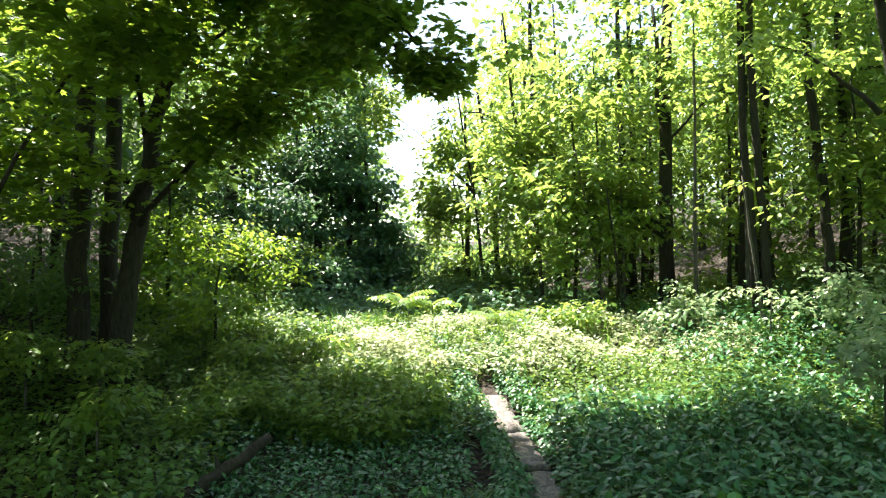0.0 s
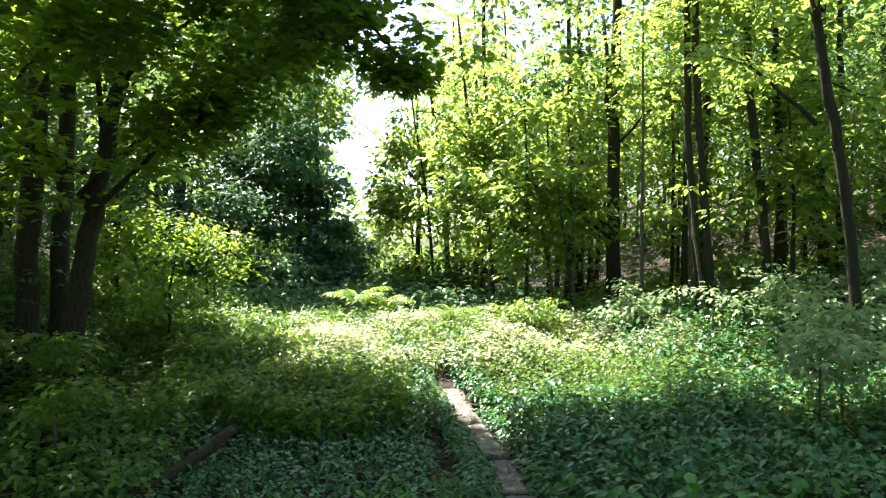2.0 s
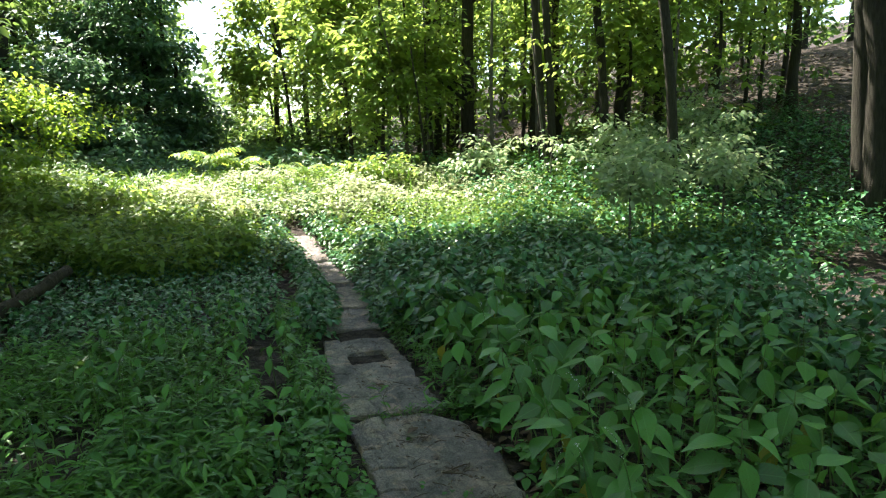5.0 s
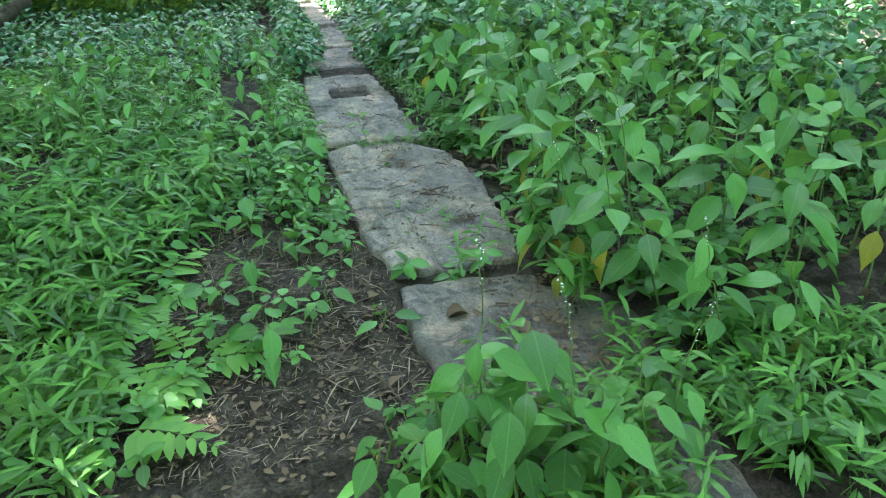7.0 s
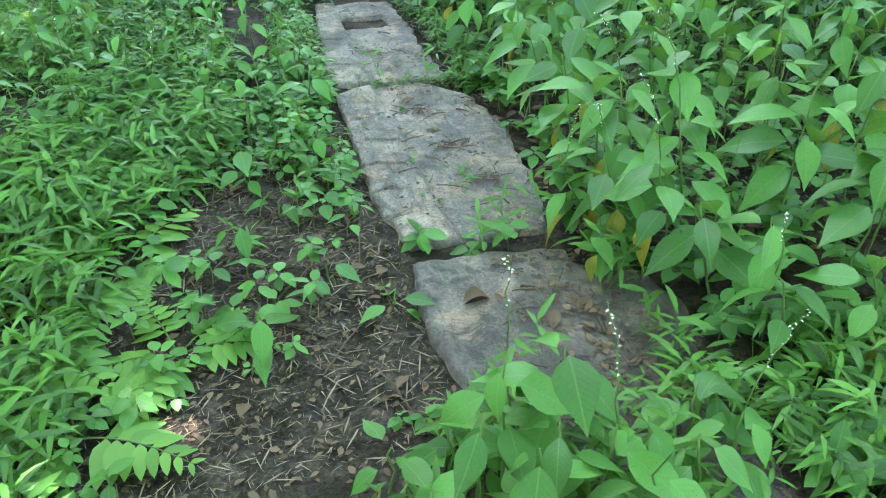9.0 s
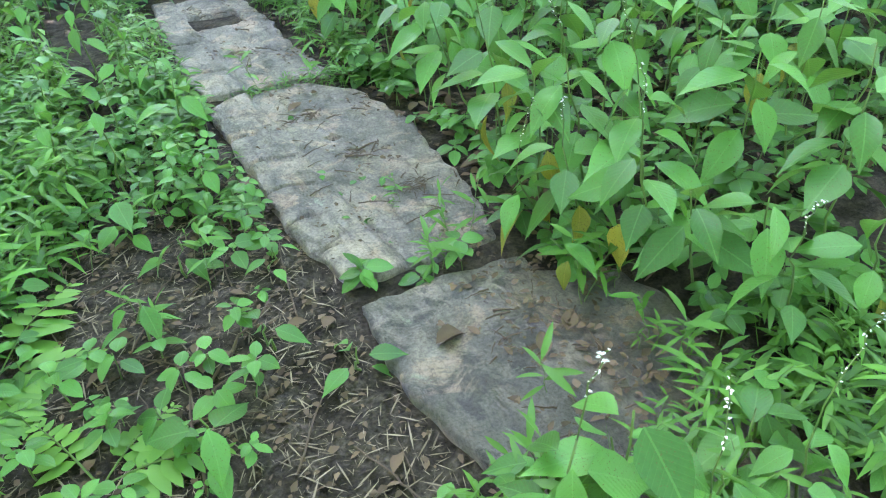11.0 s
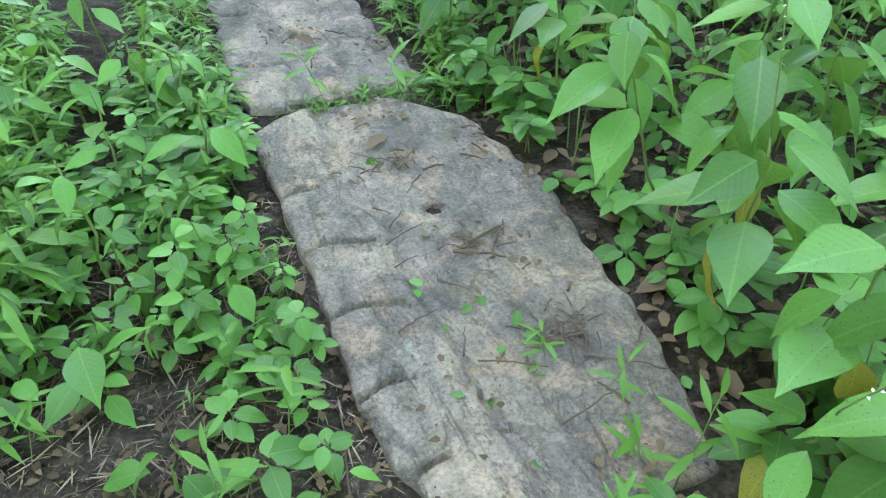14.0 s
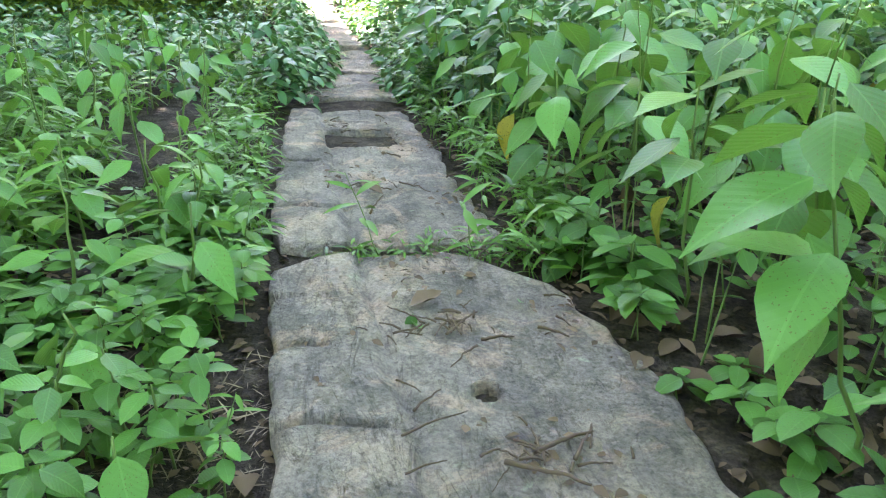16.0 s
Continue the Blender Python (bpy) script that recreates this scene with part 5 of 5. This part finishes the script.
# ---- bushes at the clearing's right edge ----
# shrubs beyond x = 5 take the pale leaf that paints sun glints
for (x, y, z, r, n) in ((5.4, 8.2, 1.0, 0.7, 46), (-4.7, 10.3, 0.9, 0.6, 40), (-5.7, 10.2, 1.0, 0.7, 40), (6.4, 9.2, 1.25, 0.8, 60), (7.4, 8.8, 1.1, 0.8, 50), (6.0, 12.2, 1.15, 0.8, 46), (8.6, 10.6, 1.5, 0.9, 50), (5.2, 14.0, 0.9, 0.8, 40), (7.6, 12.6, 1.4, 0.8, 44), (9.6, 12.8, 2.0, 1.1, 60), (3.1, 14.4, 0.7, 0.7, 34), (-3.9, 8.5, 0.55, 0.6, 40), (-3.1, 12.0, 0.55, 0.7, 34), (-1.9, 12.8, 0.45, 0.6, 30)):
    tree("leafy shrub at the clearing's edge", [(x, y, gz0(x, y)), (x, y, z * 0.6), (x + 0.05, y, z)], 0.025, 0.008, [], [(ball(n, (x, y, z * 0.85), (r, r, z * 0.45), 0.1), 16, 0.3, 0.14, OVATE_LOW)], M_SHRUB_GLINT if x > 5 else M_TREE_LIT, M_BARK_GREY, "edge shrubs", 5, "shrub", "shrub")


def sumac(x, y, h, fronds, length):
    t = thing("sumac", (x, y, gz(x, y)), "young sumac with bright feathered leaves in sunlight", "shrub", "sumacs")
    part("stem", mesh_of("stem", tube(bent((0, 0, -0.05), (0.05, 0, h), 0, 6, 0.01), np.linspace(0.025, 0.012, 6), 6), M_STEM), t)
    for i in range(fronds):
        az = i * 2.4 + rng.normal(0, 0.2)
        L = length * rng.uniform(0.8, 1.15)
        r = np.linspace(0, 1, 9)
        pts = np.stack([L * r * math.cos(az), L * r * math.sin(az), h * (0.75 + 0.25 * i / fronds) + L * (0.75 * r - 0.45 * r * r)], 1)
        pos, dirs = [], []
        for k in np.linspace(0.15, 1.0, 9):
            c = np.array([np.interp(k * 8, np.arange(9), pts[:, j]) for j in range(3)])
            for sgn in (-1, 1):
                pos.append(c), dirs.append(az + sgn * 1.15)
        m, p = bases(np.array(pos), L * 0.3, 0.12, np.array(dirs), -0.3)
        frond_of(t, pts, 0.006, LEAFLET_SUMAC, m, p)


sumac(-0.62, 16.7, 0.85, 9, 0.72)
sumac(0.05, 17.0, 0.7, 9, 0.62)
sumac(1.45, 15.3, 0.6, 7, 0.55)
sumac(2.6, 15.5, 0.6, 7, 0.5)
sumac(-4.6, 9.4, 0.7, 6, 0.5)


# ---- fallen wood and litter ----
log = thing("fallen_log", (-2.95, 7.5, gz(-2.95, 7.5)), "dark rotting log lying aslant in the weeds", "log")
lp = bent((-0.1, -0.25, 0.03), (0.92, 1.4, 0.54), -0.02, 16, 0.012)
lr = 0.085 * (1 + 0.14 * np.sin(np.arange(16) * 2.1)) * np.linspace(1.1, 0.8, 16)
part("wood", mesh_of("wood", tube(lp, lr, 10), M_ROT), log)
part("branch_stub", mesh_of("branch_stub", tube(bent((0.5, 0.75, 0.32), (0.42, 0.85, 0.5), 0, 5, 0.004), np.linspace(0.035, 0.018, 5), 6), M_ROT), log)
part("branch_stub", mesh_of("branch_stub", tube(bent((0.15, 0.2, 0.14), (-0.25, 0.4, 0.02), 0, 5, 0.004), np.linspace(0.035, 0.012, 5), 6), M_ROT), log)


def twig(x0, y0, x1, y1, r, bow=0.02, z=0.0):
    n = 9
    pts = bent((0, 0, 0), (x1 - x0, y1 - y0, 0), bow, n, 0.012 * math.hypot(x1 - x0, y1 - y0))
    g = np.maximum(terrain(pts[:, 0] + x0, pts[:, 1] + y0), z if z else -1)
    pts[:, 2] += g + r
    t = tagged(new("twig", mesh_of("twig", tube(pts, np.linspace(r, r * 0.45, n), 5), M_TWIG)), "thin dry brown twig lying on soil", "twig", "twigs on the soil")
    t.location = (x0, y0, 0)
    return t


for q in ((0.28, 2.02, 0.66, 2.42, 0.005), (0.1, 2.3, 0.34, 2.75, 0.004), (0.2, 1.65, 0.24, 2.2, 0.005), (0.42, 1.6, 0.66, 1.95, 0.004), (0.3, 2.5, 0.7, 2.65, 0.004), (0.05, 1.9, 0.4, 1.86, 0.006), (0.5, 2.75, 0.68, 3.1, 0.004), (0.62, 2.2, 0.7, 2.7, 0.004)):
    twig(*q)
for q in ((0.9, 2.86, 1.02, 2.9, 0.003), (1.15, 2.46, 1.32, 2.5, 0.003), (1.15, 3.1, 1.28, 3.02, 0.006), (1.22, 3.12, 1.34, 3.16, 0.006), (1.1, 3.62, 1.02, 3.72, 0.003), (1.14, 3.56, 1.24, 3.66, 0.004), (1.2, 3.5, 1.12, 3.42, 0.003), (0.98, 3.2, 1.12, 3.26, 0.003), (1.3, 2.62, 1.48, 2.5, 0.003), (1.05, 2.7, 1.2, 2.62, 0.003), (1.05, 4.4, 1.12, 4.6, 0.004), (1.2, 4.75, 1.3, 4.62, 0.004)):
    twig(*q, 0.005, 0.012)
for _ in range(80):
    x, y, a, ln = rng.uniform(0.9, 1.45), rng.choice([rng.uniform(1.3, 2.0), rng.uniform(2.4, 4.0), rng.uniform(4.3, 6.0)]), rng.uniform(0, 6.28), rng.uniform(0.03, 0.10)
    twig(x, y, x + ln * math.cos(a), y + ln * math.sin(a), rng.uniform(0.002, 0.005), 0.004, 0.012)


def dead_leaf(x, y, z, size, az, label="curled dry brown leaf", curl=0.5):
    v, f, uv = strip(0.55, [0, 0.7, 1.0, 0.9, 0.5, 0], 0.55 * curl + 0.1, -0.15)
    v = v + rng.normal(0, 0.02, v.shape)
    ob = tagged(new("dead_leaf", mesh_of("dead_leaf", (v, f, uv), M_DEAD)), label, "leaf", "dead leaves")
    ob.matrix_basis = leaf_pose((x, y, z), az, rng.uniform(-0.05, 0.2), size, rng.normal(0, 0.15))


dead_leaf(1.32, 1.66, 0.012, 0.10, 0.8, "broad brown dead leaf on the near slab", 0.2)
dead_leaf(0.93, 1.80, 0.012, 0.10, 0.1, "curled strip of dry brown bark on the slab", 1.6)
dead_leaf(1.08, 1.78, 0.012, 0.05, 2.0)
dead_leaf(1.2, 1.6, 0.012, 0.09, 1.2)
dead_leaf(1.08, 3.72, 0.012, 0.1, 0.5, "pale tan dead leaf on the slab", 0.4)
dead_leaf(1.12, 4.62, 0.012, 0.1, 2.5, "pale tan dead leaf on the slab", 0.4)
for _ in range(24):
    x, y = rng.uniform(-0.3, 0.72), rng.uniform(1.3, 3.3)
    dead_leaf(x, y, gz(x, y) + 0.012, rng.uniform(0.045, 0.085), rng.uniform(0, 6.28))
for _ in range(45):
    x, y = rng.uniform(1.56, 1.95), rng.uniform(2.0, 4.6)
    dead_leaf(x, y, gz(x, y) + 0.012, rng.uniform(0.06, 0.12), rng.uniform(0, 6.28))
for _ in range(40):
    x, y, a, ln = rng.uniform(-0.1, 0.7), rng.uniform(1.4, 3.0), rng.uniform(0, 6.28), rng.uniform(0.1, 0.4)
    twig(x, y, min(0.7, x + ln * math.cos(a)), y + ln * math.sin(a), rng.uniform(0.0015, 0.004), 0.01)
# little heaps of twigs and scraps lying on the slabs
for cx, cy, n in ((1.3, 2.72, 46), (1.16, 3.62, 24), (1.22, 3.12, 18), (1.34, 4.06, 16), (1.12, 1.72, 10), (1.36, 1.7, 14)):
    for _ in range(n):
        a, r, ln = rng.uniform(0, 6.28), abs(rng.normal(0, 0.06)), rng.uniform(0.02, 0.08)
        x, y = cx + r * math.cos(a) * 1.4, cy + r * math.sin(a)
        b = rng.uniform(0, 6.28)
        twig(x, y, x + ln * math.cos(b), y + ln * math.sin(b), rng.uniform(0.0015, 0.004), 0.004, 0.012)
# fine straw and leaf scraps
x, y = carpet(5200, -0.3, 0.80, 1.2, 3.6)
m, p = bases(np.stack([x, y, terrain(x, y) + 0.008], 1), rng.uniform(0.01, 0.03, len(x)) * rng.choice([1.0, 1.0, 1.6, 3.2], len(x)), 0.16)
stuff("straw_litter", scatter(strip(0.06, [0.6, 1.0, 0.8, 0], 0.1, 0.03), m, p), M_STRAW, "pale dry straw scattered on dark soil", "litter")
x, y = carpet(2200, -0.6, 0.78, 1.0, 4.2)
m, p = bases(np.stack([x, y, terrain(x, y) + 0.01], 1), rng.uniform(0.012, 0.04, len(x)), 0.3)
stuff("leaf_litter", scatter(OVATE_LOW, m, p), M_DEAD, "broken scraps of brown leaves on soil", "litter")
x, y = carpet(1700, 0.8, 1.5, 1.2, 6.2, lambda x, y: np.sin(x * 9 + y) * np.sin(y * 7 - x) + rng.normal(0, 0.2, len(x)) > 0.35)
m, p = bases(np.stack([x, y, np.full(len(x), 0.013)], 1), rng.uniform(0.008, 0.038, len(x)), 0.2)
stuff("leaf_litter", scatter(OVATE_LOW, m, p), M_DEAD, "small brown scraps scattered on the slabs", "litter")
x, y = carpet(420, 0.85, 1.6, 1.15, 2.06)
m, p = bases(np.stack([x, y, np.full(len(x), 0.012)], 1), rng.uniform(0.01, 0.05, len(x)), 0.25)
stuff("leaf_litter", scatter(OVATE_LOW, m, p), M_DEAD, "brown crumbs of leaf and bark on the near slab", "litter")
x, y = carpet(3200, 1.5, 4.0, 1.8, 5.6)
m, p = bases(np.stack([x, y, terrain(x, y) + 0.012], 1), rng.uniform(0.02, 0.07, len(x)), 0.3)
stuff("leaf_litter", scatter(OVATE_MID, m, p), M_DEAD, "brown leaf litter under the weed bed", "litter")
# takes the darker weed leaf, so the shade here lies in the colour
x, y = carpet(5200, 4.5, 15, 7.5, 17, lambda x, y: rng.uniform(0, 1, len(x)) > 0.25)
h = rng.uniform(0.25, 0.9, len(x))
stuff("undergrowth", upright(x, y, h, 8, 0.12, OVATE_LOW, 0.09, 0.3, -0.1), M_JUMP_BULK, "leafy undergrowth at the foot of the wooded slope, coloured darker for its shade", "undergrowth")
x, y = carpet(3200, -9, -2.6, 7.2, 17)
h = rng.uniform(0.2, 0.7, len(x))
stuff("undergrowth", upright(x, y, h, 7, 0.12, OVATE_LOW, 0.08, 0.3, -0.1), M_MEADOW, "leafy undergrowth on the shaded bank", "undergrowth")
x, y = carpet(6000, 5, 22, 12, 34)
m, p = bases(np.stack([x, y, terrain(x, y) + 0.02], 1), rng.uniform(0.08, 0.2, len(x)), 0.3)
stuff("leaf_litter", scatter(OVATE_LOW, m, p), M_DEAD, "brown leaf litter on the wooded slope", "litter")

# bright foliage that narrows the strip of sky over the path
for (x, y, h, crowns) in ((2.0, 24.2, 8.0, (((0.75, 24.2, 4.6), (0.85, 1.2, 3.4), 120), ((0.1, 24.4, 8.4), (1.3, 1.2, 1.2), 50), ((-1.5, 25.2, 7.4), (0.8, 1.0, 1.5), 55), ((0.2, 24.6, 4.2), (0.8, 1.0, 1.7), 60))),
                          (1.7, 29.0, 7.0, (((0.5, 29.0, 3.6), (1.0, 1.3, 2.4), 90),))):
    tree("bright leafy tree leaning towards the sunlit gap", [(x, y, gz0(x, y)), (x - 0.3, y, h * 0.5), (x - 0.9, y + 0.1, h)], 0.07, 0.025,
         [(bent((x - 0.3, y, h * 0.5), (c[0], c[1], c[2]), 0.3, 6, 0.04), 0.03, 0.01) for c, r, n in crowns],
         [(ball(n, c, r, 0.1), 14, 0.45, 0.24, OVATE_LOW) for c, r, n in crowns], M_TREE_LIT, M_BARK, "trees at the wood's edge")
